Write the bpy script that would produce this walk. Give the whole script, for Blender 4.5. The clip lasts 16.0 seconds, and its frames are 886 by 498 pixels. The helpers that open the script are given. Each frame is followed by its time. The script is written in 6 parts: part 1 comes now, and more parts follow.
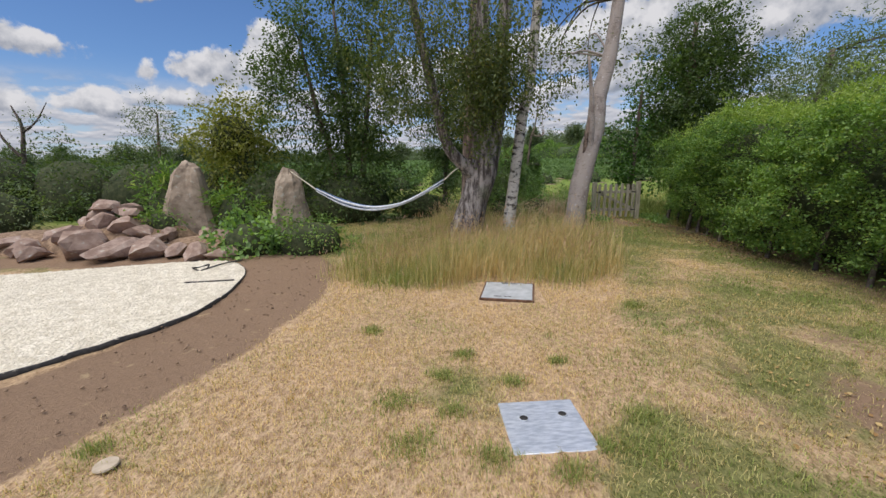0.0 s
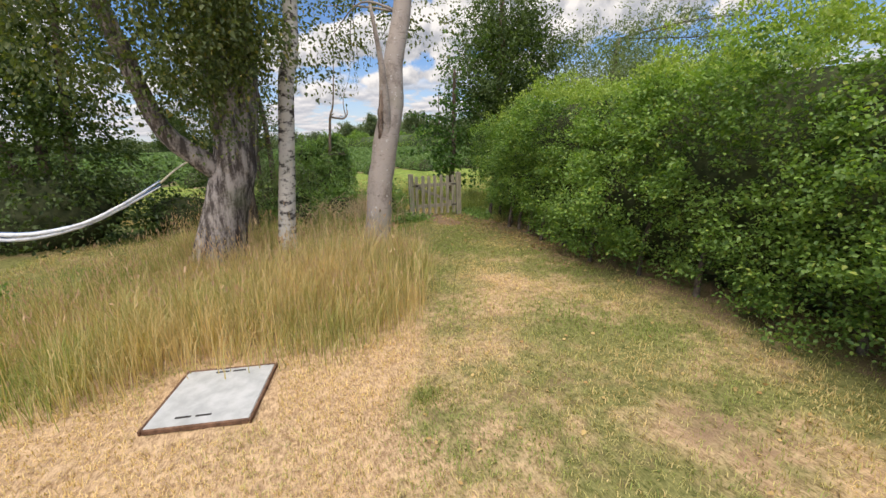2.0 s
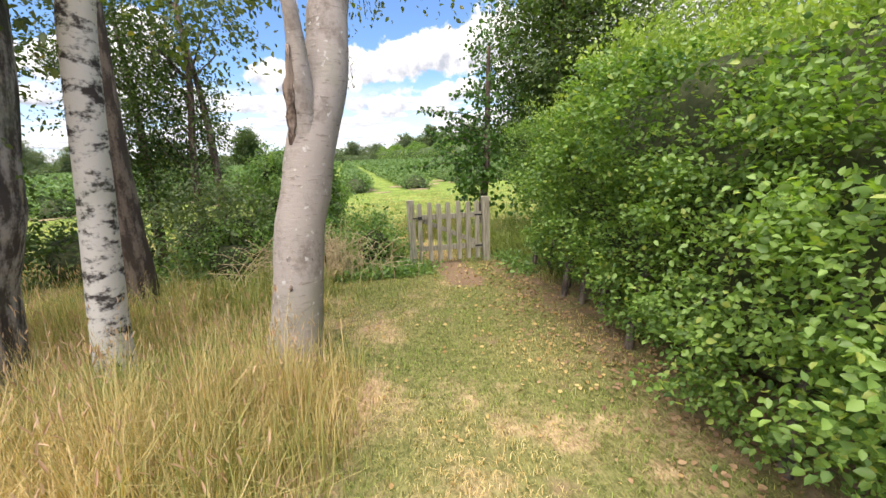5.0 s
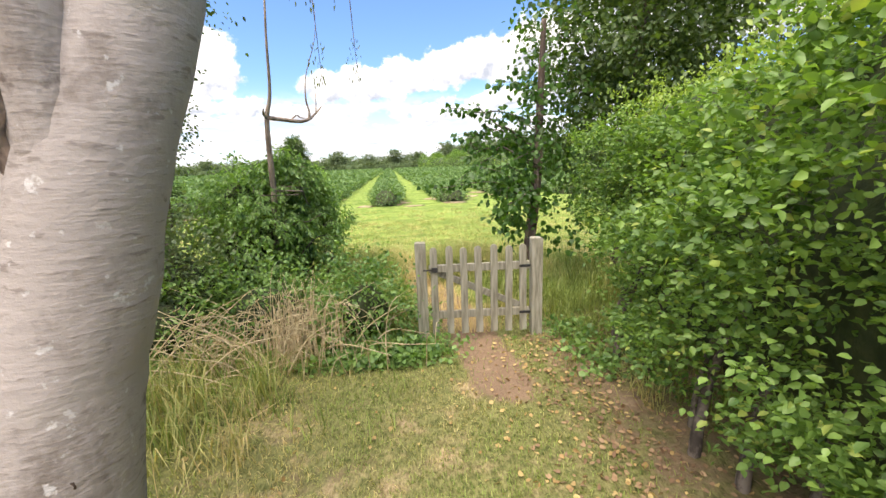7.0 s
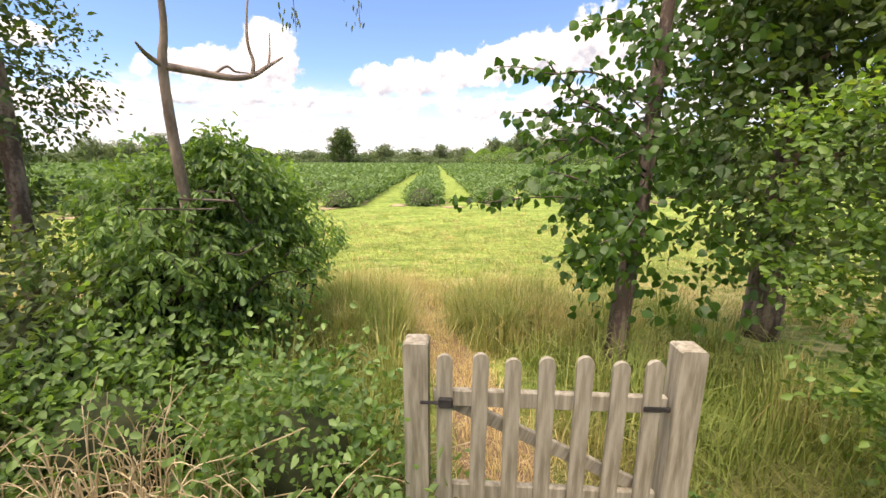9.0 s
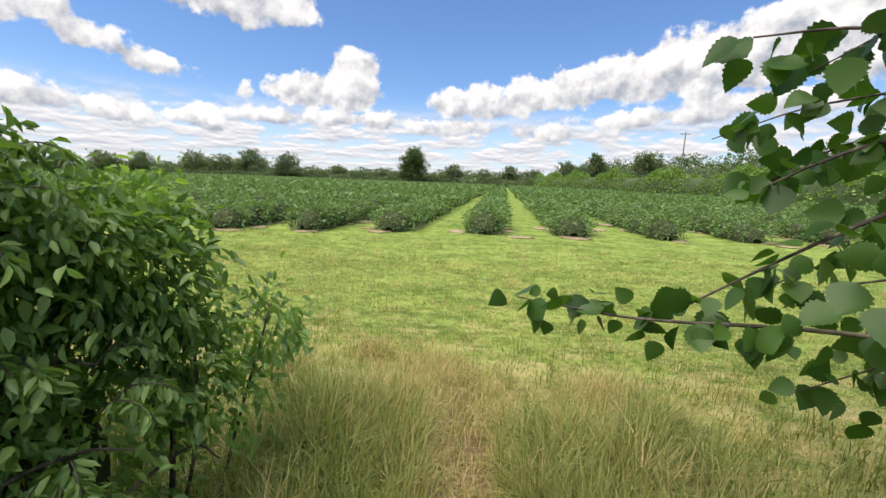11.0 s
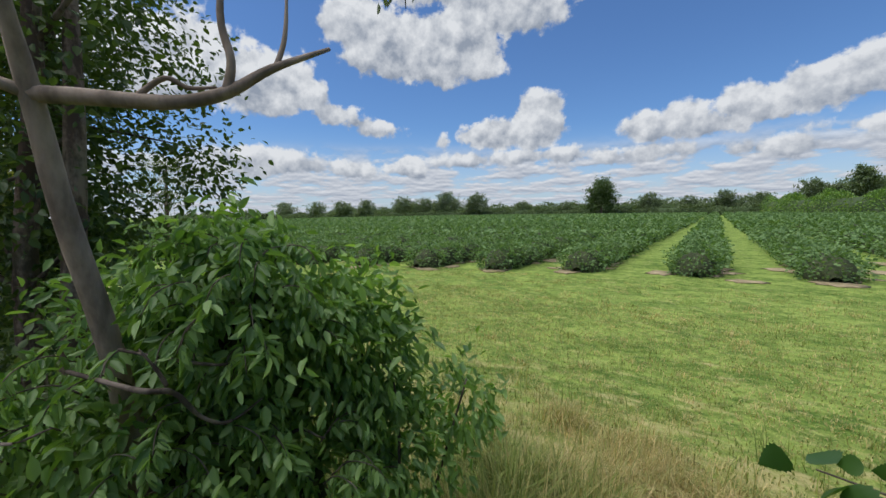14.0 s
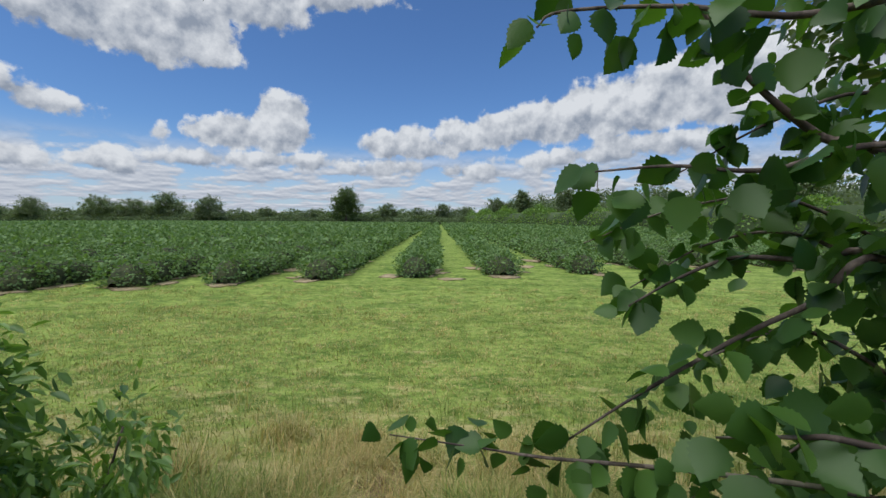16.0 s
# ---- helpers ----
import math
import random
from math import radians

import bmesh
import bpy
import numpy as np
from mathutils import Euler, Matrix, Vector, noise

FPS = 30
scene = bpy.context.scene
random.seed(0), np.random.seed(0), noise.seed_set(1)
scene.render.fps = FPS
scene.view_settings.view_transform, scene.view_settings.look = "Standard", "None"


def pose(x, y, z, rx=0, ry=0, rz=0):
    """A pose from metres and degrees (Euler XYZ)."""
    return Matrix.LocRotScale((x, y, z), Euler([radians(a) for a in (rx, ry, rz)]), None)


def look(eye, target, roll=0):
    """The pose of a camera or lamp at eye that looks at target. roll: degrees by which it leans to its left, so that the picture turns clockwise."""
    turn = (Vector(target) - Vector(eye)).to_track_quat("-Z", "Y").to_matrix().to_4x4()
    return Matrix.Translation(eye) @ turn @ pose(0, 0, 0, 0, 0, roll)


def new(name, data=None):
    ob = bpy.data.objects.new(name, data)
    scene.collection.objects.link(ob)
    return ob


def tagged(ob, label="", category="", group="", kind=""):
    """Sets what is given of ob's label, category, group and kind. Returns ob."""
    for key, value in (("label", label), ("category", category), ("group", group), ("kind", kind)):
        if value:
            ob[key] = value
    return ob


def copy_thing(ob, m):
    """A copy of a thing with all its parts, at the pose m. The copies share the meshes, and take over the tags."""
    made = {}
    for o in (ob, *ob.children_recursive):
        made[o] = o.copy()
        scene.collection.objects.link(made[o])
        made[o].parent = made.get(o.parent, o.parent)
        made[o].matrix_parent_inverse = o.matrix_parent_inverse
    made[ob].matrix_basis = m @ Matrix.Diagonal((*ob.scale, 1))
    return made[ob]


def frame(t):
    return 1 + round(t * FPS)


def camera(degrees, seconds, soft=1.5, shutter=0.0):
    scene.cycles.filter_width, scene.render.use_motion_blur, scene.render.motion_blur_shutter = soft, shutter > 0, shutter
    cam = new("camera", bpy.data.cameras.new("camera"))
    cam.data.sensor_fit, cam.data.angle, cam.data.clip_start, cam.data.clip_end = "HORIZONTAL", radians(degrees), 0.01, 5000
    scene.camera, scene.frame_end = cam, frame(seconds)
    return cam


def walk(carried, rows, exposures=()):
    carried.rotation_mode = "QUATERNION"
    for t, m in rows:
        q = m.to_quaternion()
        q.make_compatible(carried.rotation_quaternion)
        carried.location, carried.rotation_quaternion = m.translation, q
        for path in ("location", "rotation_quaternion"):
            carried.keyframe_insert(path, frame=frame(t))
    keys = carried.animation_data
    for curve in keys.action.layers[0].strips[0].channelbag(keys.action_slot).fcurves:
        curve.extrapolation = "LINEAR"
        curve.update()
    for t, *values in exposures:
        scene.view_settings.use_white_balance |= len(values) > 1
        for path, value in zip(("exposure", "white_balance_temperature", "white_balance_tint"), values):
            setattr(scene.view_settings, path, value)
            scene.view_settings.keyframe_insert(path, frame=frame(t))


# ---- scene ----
cam = camera(95.7, 16.0)
PATH = [
    (0, (0.114, -0.013, 1.549), (0.082, 1.937, 1.106), -1.2),
    (0.5, (0.346, 0.513, 1.509), (0.564, 2.45, 1.058), -1.3),
    (1, (0.674, 0.97, 1.511), (1.077, 2.871, 1.04), -1.6),
    (1.5, (1.011, 1.424, 1.49), (1.558, 3.286, 1.006), -1.7),
    (2, (1.382, 1.877, 1.507), (2.052, 3.69, 0.994), -1.6),
    (2.5, (1.686, 2.301, 1.501), (2.369, 4.109, 0.988), -1.6),
    (3, (1.879, 2.781, 1.497), (2.551, 4.604, 1.026), -1.9),
    (3.5, (2.175, 3.26, 1.452), (2.795, 5.103, 0.983), -1.1),
    (4, (2.435, 3.696, 1.455), (3.051, 5.559, 1.068), 0.8),
    (4.2, (2.533, 3.861, 1.443), (3.105, 5.729, 1.016), -1),
    (6.3, (3.498, 5.812, 1.535), (3.698, 7.748, 1.077), -0.7),
    (6.5, (3.502, 6.008, 1.526), (3.691, 7.953, 1.102), -1.6),
    (7, (3.513, 6.449, 1.561), (3.719, 8.395, 1.147), -2.2),
    (7.5, (3.601, 6.888, 1.589), (3.728, 8.832, 1.137), 0.2),
    (8, (3.605, 7.343, 1.57), (3.732, 9.293, 1.144), 0.6),
    (8.2, (3.656, 7.515, 1.578), (3.755, 9.466, 1.147), 0),
    (10.3, (3.812, 9.954, 1.564), (3.647, 11.9, 1.155), 2.25),
    (10.5, (3.805, 10.103, 1.537), (3.591, 12.047, 1.145), 1.75),
    (11, (3.785, 10.358, 1.601), (3.471, 12.3, 1.265), 2.15),
    (11.5, (3.874, 10.46, 1.714), (3.49, 12.403, 1.445), 1.95),
    (12, (3.819, 10.583, 1.745), (3.359, 12.517, 1.552), 1.35),
    (12.5, (3.771, 10.578, 1.768), (3.086, 12.448, 1.621), 0.25),
    (13, (3.701, 10.515, 1.769), (2.714, 12.241, 1.608), -0.75),
    (13.5, (3.671, 10.479, 1.771), (2.508, 12.09, 1.609), -1.05),
    (14, (3.672, 10.485, 1.766), (2.526, 12.105, 1.589), -0.85),
    (14.5, (3.724, 10.547, 1.758), (2.806, 12.308, 1.572), -0.15),
    (15, (3.839, 10.545, 1.787), (3.283, 12.457, 1.606), 0.15),
    (15.5, (3.934, 10.505, 1.814), (3.753, 12.491, 1.652), 0.35),
    (16, (3.947, 10.519, 1.801), (3.937, 12.515, 1.655), 0.35),
]
EXPOSURES = [(0, -0.08, 6550, 13), (1.5, 0.25, 7000, 13), (3, 0.62, 7300, 14), (4.2, 0.85, 7200, 14), (6.3, 1.3, 7000, 13), (7.2, 1.25, 7300, 15), (8.2, 1.22, 8100, 22), (10.3, 1.15, 7200, 15), (11, 0.6, 7000, 12),
             (12, -0.03, 6400, 10), (13, 0.0, 6400, 9), (14, 0.0, 6350, 9), (15, -0.08, 6300, 9), (16, -0.06, 6250, 9)]
walk(cam, [(t, look(eye, target, roll)) for t, eye, target, roll in PATH], EXPOSURES)

# ---- light ----
SUN_FROM = Vector((-0.40, -0.42, 1.30)).normalized()
sun = new("sun", bpy.data.lights.new("sun", "SUN"))
sun.data.energy, sun.data.angle, sun.data.color = 4.0, radians(72), (1.0, 0.95, 0.86)
sun.rotation_mode = "QUATERNION"
sun.rotation_quaternion = SUN_FROM.to_track_quat("Z", "Y")


class Nodes:
    """Short hand for building a node tree."""

    def __init__(self, tree):
        self.tree = tree
        tree.nodes.clear()

    def add(self, kind):
        return self.tree.nodes.new(kind)

    def attribute(self, name):
        n = self.add("ShaderNodeAttribute")
        n.attribute_name = name
        return n

    def link(self, a, b):
        self.tree.links.new(a, b)

    def feed(self, socket, value):
        if isinstance(value, bpy.types.NodeSocket):
            self.link(value, socket)
        else:
            socket.default_value = value

    def math(self, op, a, b=0.0, c=0.0, clamp=False):
        n = self.add("ShaderNodeMath")
        n.operation, n.use_clamp = op, clamp
        for s, v in zip(n.inputs, (a, b, c)):
            self.feed(s, v)
        return n.outputs[0]

    def noise(self, vec, scale, detail=4.0, rough=0.55):
        n = self.add("ShaderNodeTexNoise")
        self.link(vec, n.inputs["Vector"])
        n.inputs["Scale"].default_value = scale
        n.inputs["Detail"].default_value = detail
        n.inputs["Roughness"].default_value = rough
        return n.outputs["Fac"]

    def mix(self, fac, a, b, blend="MIX"):
        n = self.add("ShaderNodeMix")
        n.data_type, n.blend_type = "RGBA", blend
        self.feed(n.inputs[0], fac)
        self.feed(n.inputs[6], a if isinstance(a, bpy.types.NodeSocket) else (*a, 1))
        self.feed(n.inputs[7], b if isinstance(b, bpy.types.NodeSocket) else (*b, 1))
        return n.outputs[2]

    def span(self, value, lo, hi, to_lo=0.0, to_hi=1.0):
        n = self.add("ShaderNodeMapRange")
        n.interpolation_type = "SMOOTHSTEP"
        self.feed(n.inputs[0], value)
        for i, v in enumerate((lo, hi, to_lo, to_hi)):
            n.inputs[i + 1].default_value = v
        return n.outputs[0]

    def stretch(self, vec, s):
        n = self.add("ShaderNodeMapping")
        self.link(vec, n.inputs[0])
        n.inputs[3].default_value = s
        return n.outputs[0]


# ---- sky with cumulus ----
world = bpy.data.worlds.new("world")
scene.world = world
world.use_nodes = True
nt = Nodes(world.node_tree)
sky = nt.add("ShaderNodeTexSky")
sky.sky_type, sky.sun_disc = "NISHITA", False
sky.sun_elevation, sky.sun_rotation = radians(66.0), radians(-136.4)
sky.air_density, sky.dust_density, sky.ozone_density = 1.0, 0.6, 2.5
direction = nt.add("ShaderNodeTexCoord").outputs["Generated"]
sep = nt.add("ShaderNodeSeparateXYZ")
nt.link(direction, sep.inputs[0])
dx, dy, dz = sep.outputs
azimuth = nt.math("MULTIPLY", nt.math("ARCTAN2", dx, dy), 57.2958)
height = nt.math("MULTIPLY", nt.math("ARCSINE", dz), 57.2958)


def shifted(vec, by):
    n = nt.add("ShaderNodeVectorMath")
    nt.link(vec, n.inputs[0])
    n.inputs[1].default_value = by
    return n.outputs[0]


CLOUDS = (  # bearing, height, half width, half height in degrees
    (-41, 21, 8, 4.2), (-33, 21.5, 7, 4.8), (-27, 25, 9, 3.6), (-17, 27.5, 10, 2.6), (-46, 23.5, 6, 3.4), (-30, 29.5, 15, 4.5),
    (-60, 16, 9, 3.8), (-54, 15.6, 4, 2.4), (-70, 17, 11, 5.5), (-49.8, 13.3, 2.6, 1.4), (-44.4, 11.6, 3.2, 1.0), (-46.8, 12.3, 2, 0.9),
    (-27.5, 10.4, 4.3, 2.3), (-22.3, 11.0, 3.9, 3.2), (-22.8, 13.8, 1.8, 1.9), (-20.4, 14.0, 1.6, 1.1), (-35.2, 9.8, 0.9, 1.1),
    (-8.5, 10.0, 3.6, 1.8), (-4.6, 10.9, 2.6, 1.9), (-2, 9.6, 4, 1.6), (2.5, 11.5, 4, 2.4), (8, 12.2, 5, 2.8), (14, 12.8, 6, 3.2),
    (20, 14, 6, 3.6), (27, 14.6, 7, 4.0), (36, 15.2, 9, 4.6), (48, 17, 12, 6), (13, 8.0, 5, 0.9), (20, 8.6, 7, 1.1), (28, 9.4, 8, 1.4),
    (-60, 6.8, 9, 1.9), (-53.5, 6.5, 4, 1.2), (-47, 6.2, 5, 1.0), (-39.8, 6.5, 2, 1.2), (-22, 7.5, 9, 1.0), (-31, 7.2, 5, 0.9),
    (-8, 7.2, 7, 0.9), (3, 6.8, 6, 0.8), (-90, 20, 14, 7), (72, 22, 15, 7), (110, 30, 20, 8), (-130, 28, 22, 9), (170, 25, 20, 8))
best, weighted, weights = None, None, None
for a, e, w, h in CLOUDS:
    u = nt.math("DIVIDE", nt.math("SUBTRACT", azimuth, a), w)
    v = nt.math("DIVIDE", nt.math("SUBTRACT", height, e), h)
    below = nt.math("MULTIPLY", nt.math("MINIMUM", v, 0.0), 0.6)
    d = nt.math("SQRT", nt.math("ADD", nt.math("ADD", nt.math("MULTIPLY", u, u), nt.math("MULTIPLY", v, v)), nt.math("MULTIPLY", below, below)))
    m = nt.math("MULTIPLY", nt.math("SUBTRACT", 1.0, d), min(h, 3.0))
    k = nt.math("POWER", 2.718, nt.math("MULTIPLY", nt.math("MAXIMUM", m, -5.0), 1.6))
    kv = nt.math("MULTIPLY", k, nt.math("MAXIMUM", nt.math("MINIMUM", v, 1.3), -1.3))
    best = m if best is None else nt.math("MAXIMUM", best, m)
    weights = k if weights is None else nt.math("ADD", weights, k)
    weighted = kv if weighted is None else nt.math("ADD", weighted, kv)
rise = nt.math("DIVIDE", weighted, weights)
wob = nt.noise(direction, 15.0, 7.0, 0.56)
fine = nt.noise(direction, 46.0, 5.0, 0.6)
puff = nt.math("ADD", best, nt.math("ADD", nt.math("MULTIPLY", nt.math("SUBTRACT", wob, 0.43), 4.8), nt.math("MULTIPLY", nt.math("SUBTRACT", fine, 0.5), 1.3)))
cover = nt.span(puff, 0.0, 0.7)
# billows: lit on their upper, sunward side
relief = nt.math("SUBTRACT", wob, nt.noise(shifted(direction, (-0.008, 0.0, 0.020)), 15.0, 7.0, 0.56))
shade = nt.math("ADD", nt.math("ADD", nt.math("MULTIPLY", rise, 0.45), 0.56), nt.math("MULTIPLY", relief, 3.2), clamp=True)
white, grey = (6.7, 6.8, 7.0), (2.6, 2.95, 3.6)
cloud = nt.mix(shade, grey, white)
# a broken sheet of small cumulus that runs away to the horizon
level = nt.math("MULTIPLY", nt.math("LOGARITHM", nt.math("ADD", nt.math("MAXIMUM", height, 0.0), 1.6), 2.718), 2.6)


def sheet(extra):
    n = nt.add("ShaderNodeCombineXYZ")
    nt.link(nt.math("MULTIPLY", azimuth, 0.11), n.inputs[0])
    nt.link(nt.math("ADD", level, extra), n.inputs[1])
    return nt.noise(n.outputs[0], 1.6, 6.0, 0.58)


flock = sheet(0.0)
low = nt.math("MULTIPLY", nt.span(flock, 0.40, 0.52), nt.span(height, 10.0, 6.0))
low_shade = nt.math("ADD", 0.45, nt.math("MULTIPLY", nt.math("SUBTRACT", flock, sheet(0.12)), 3.4), clamp=True)
low_cloud = nt.mix(low_shade, (3.1, 3.5, 4.3), (6.6, 6.7, 7.0))
blue = nt.mix(1.0, sky.outputs[0], (0.64, 0.85, 1.12), "MULTIPLY")
haze = nt.mix(nt.span(height, 12.0, 0.0, 0.0, 0.55), blue, (5.2, 5.9, 6.8))
layer = nt.mix(low, haze, low_cloud)
layer = nt.mix(cover, layer, cloud)
bg = nt.add("ShaderNodeBackground")
nt.link(layer, bg.inputs[0])
bg.inputs[1].default_value = 0.11
nt.link(bg.outputs[0], nt.add("ShaderNodeOutputWorld").inputs[0])


# ---- materials ----
def material(name):
    m = bpy.data.materials.new(name)
    m.use_nodes = True
    n = Nodes(m.node_tree)
    return m, n, n.add("ShaderNodeTexCoord").outputs["Object"]


def finish(n, colour, rough=0.8, bump=None, strength=0.4, distance=0.01, metal=0.0, translucent=None, spec=0.3):
    b = n.add("ShaderNodeBsdfPrincipled")
    n.feed(b.inputs["Base Color"], colour if isinstance(colour, bpy.types.NodeSocket) else (*colour, 1))
    n.feed(b.inputs["Roughness"], rough)
    b.inputs["Metallic"].default_value = metal
    b.inputs["Specular IOR Level"].default_value = spec
    if bump is not None:
        k = n.add("ShaderNodeBump")
        k.inputs["Strength"].default_value, k.inputs["Distance"].default_value = strength, distance
        n.link(bump, k.inputs["Height"])
        n.link(k.outputs[0], b.inputs["Normal"])
    out = n.add("ShaderNodeOutputMaterial")
    if translucent:
        amount, tint = translucent
        t = n.add("ShaderNodeBsdfTranslucent")
        n.feed(t.inputs[0], n.mix(1.0, colour, tint, "MULTIPLY"))
        mixer = n.add("ShaderNodeMixShader")
        mixer.inputs[0].default_value = amount
        n.link(b.outputs[0], mixer.inputs[1])
        n.link(t.outputs[0], mixer.inputs[2])
        n.link(mixer.outputs[0], out.inputs[0])
    else:
        n.link(b.outputs[0], out.inputs[0])


def leaf_material(name, dark, light, old=None, gloss=0.45, glow=0.35):
    """Leaves: each differs a little, patches of the plant differ as well, light passes through."""
    m, n, co = material(name)
    each = n.add("ShaderNodeNewGeometry").outputs["Random Per Island"]
    patch = n.span(n.noise(co, 1.7, 3.0), 0.3, 0.7)
    c = n.mix(n.math("ADD", n.math("MULTIPLY", each, 0.7), n.math("MULTIPLY", patch, 0.3)), dark, light)
    if old:
        c = n.mix(n.span(n.math("FRACT", n.math("MULTIPLY", each, 17.3)), 0.93, 0.97), c, old)
    finish(n, c, gloss, translucent=(glow, (1.5, 1.7, 0.5)), spec=0.4)
    return m


def bark_material(name, light, dark, scale=6.0, band=(1, 1, 0.25), depth=0.02, cut=(0.45, 0.6), dashes=False):
    m, n, co = material(name)
    big = n.noise(n.stretch(co, band), scale, 6.0, 0.62)
    small = n.noise(co, 45.0, 4.0)
    f = n.math("ADD", n.math("MULTIPLY", big, 0.8), n.math("MULTIPLY", small, 0.2))
    c = n.mix(n.span(f, *cut), dark, light)
    c = n.mix(n.span(n.noise(co, 2.1, 3.0), 0.55, 0.75, 0.0, 0.35), c, (0.16, 0.19, 0.10))
    if dashes:
        line = n.noise(n.stretch(co, (9, 9, 42)), 1.0, 3.0, 0.6)
        c = n.mix(n.span(line, 0.60, 0.68, 0.0, 0.7), c, dark)
        c = n.mix(n.span(n.noise(co, 17.0, 4.0, 0.6), 0.62, 0.70, 0.0, 0.75), c, (0.60, 0.57, 0.54))
        c = n.mix(n.span(n.noise(co, 6.5, 5.0, 0.65), 0.64, 0.72, 0.0, 0.8), c, (0.13, 0.10, 0.085))
        f = n.math("ADD", f, n.math("MULTIPLY", line, 0.35))
    finish(n, c, 0.9, f, 0.9, depth, spec=0.15)
    return m


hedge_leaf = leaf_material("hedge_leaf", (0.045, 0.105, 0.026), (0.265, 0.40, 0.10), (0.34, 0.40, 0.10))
# fresh top shoots, their colour also carries the brightness of the lit top
hedge_lit_top_leaf = leaf_material("hedge_lit_top_leaf", (0.15, 0.25, 0.045), (0.39, 0.47, 0.115))
birch_leaf = leaf_material("birch_leaf", (0.055, 0.085, 0.028), (0.17, 0.20, 0.065), (0.25, 0.22, 0.06))
dark_leaf = leaf_material("dark_leaf", (0.032, 0.062, 0.020), (0.125, 0.180, 0.055))
yellow_leaf = leaf_material("yellow_leaf", (0.12, 0.15, 0.03), (0.32, 0.30, 0.08))
ivy_leaf = leaf_material("ivy_leaf", (0.050, 0.120, 0.030), (0.32, 0.47, 0.15), gloss=0.40)
hazel_leaf = leaf_material("hazel_leaf", (0.022, 0.066, 0.014), (0.095, 0.190, 0.034), gloss=0.40, glow=0.36)
currant_leaf = leaf_material("currant_leaf", (0.075, 0.14, 0.048), (0.20, 0.30, 0.11), gloss=0.75, glow=0.25)
# distant foliage, with air haze put into the paler, bluer green
far_haze_leaf = leaf_material("far_haze_leaf", (0.080, 0.115, 0.055), (0.18, 0.23, 0.105), glow=0.2)
willow_leaf = leaf_material("willow_leaf", (0.09, 0.13, 0.06), (0.20, 0.25, 0.12))
dry_leaf = leaf_material("dry_leaf", (0.30, 0.16, 0.06), (0.62, 0.46, 0.20), gloss=0.7, glow=0.15)

litter_leaf = leaf_material("litter_leaf", (0.16, 0.085, 0.05), (0.46, 0.30, 0.17), gloss=0.7, glow=0.1)

birch_bark = bark_material("birch_bark", (0.62, 0.58, 0.52), (0.06, 0.05, 0.045), 5.0, (1.4, 1.4, 2.6), 0.012, (0.40, 0.52))
old_bark = bark_material("old_bark", (0.44, 0.39, 0.355), (0.085, 0.070, 0.062), 9.0, (1.6, 1.6, 0.35), 0.04, (0.42, 0.62))
pale_bark = bark_material("pale_bark", (0.38, 0.33, 0.295), (0.20, 0.165, 0.14), 3.2, (1.6, 1.6, 1.0), 0.015, (0.30, 0.52), True)
brown_bark = bark_material("brown_bark", (0.29, 0.22, 0.175), (0.10, 0.072, 0.058), 8.0, (1.5, 1.5, 0.4), 0.02)
twig_bark = bark_material("twig_bark", (0.20, 0.16, 0.13), (0.07, 0.055, 0.045), 14.0, (1, 1, 0.5), 0.006)


def blade_material(name):
    """Grass blades take their dryness from the attribute laid on them."""
    m, n, co = material(name)
    a = n.attribute("dry").outputs["Fac"]
    each = n.add("ShaderNodeNewGeometry").outputs["Random Per Island"]
    green = n.mix(each, (0.125, 0.180, 0.038), (0.33, 0.40, 0.11))
    straw = n.mix(each, (0.51, 0.365, 0.165), (0.83, 0.645, 0.35))
    c = n.mix(a, green, straw)
    c = n.mix(n.span(n.noise(co, 1.6, 5.0, 0.65), 0.42, 0.72, 0.0, 0.4), c, n.mix(1.0, c, (0.66, 0.64, 0.54), "MULTIPLY"))
    finish(n, c, 0.6, translucent=(0.3, (1.3, 1.35, 0.7)), spec=0.25)
    return m


blade = blade_material("grass_blade")


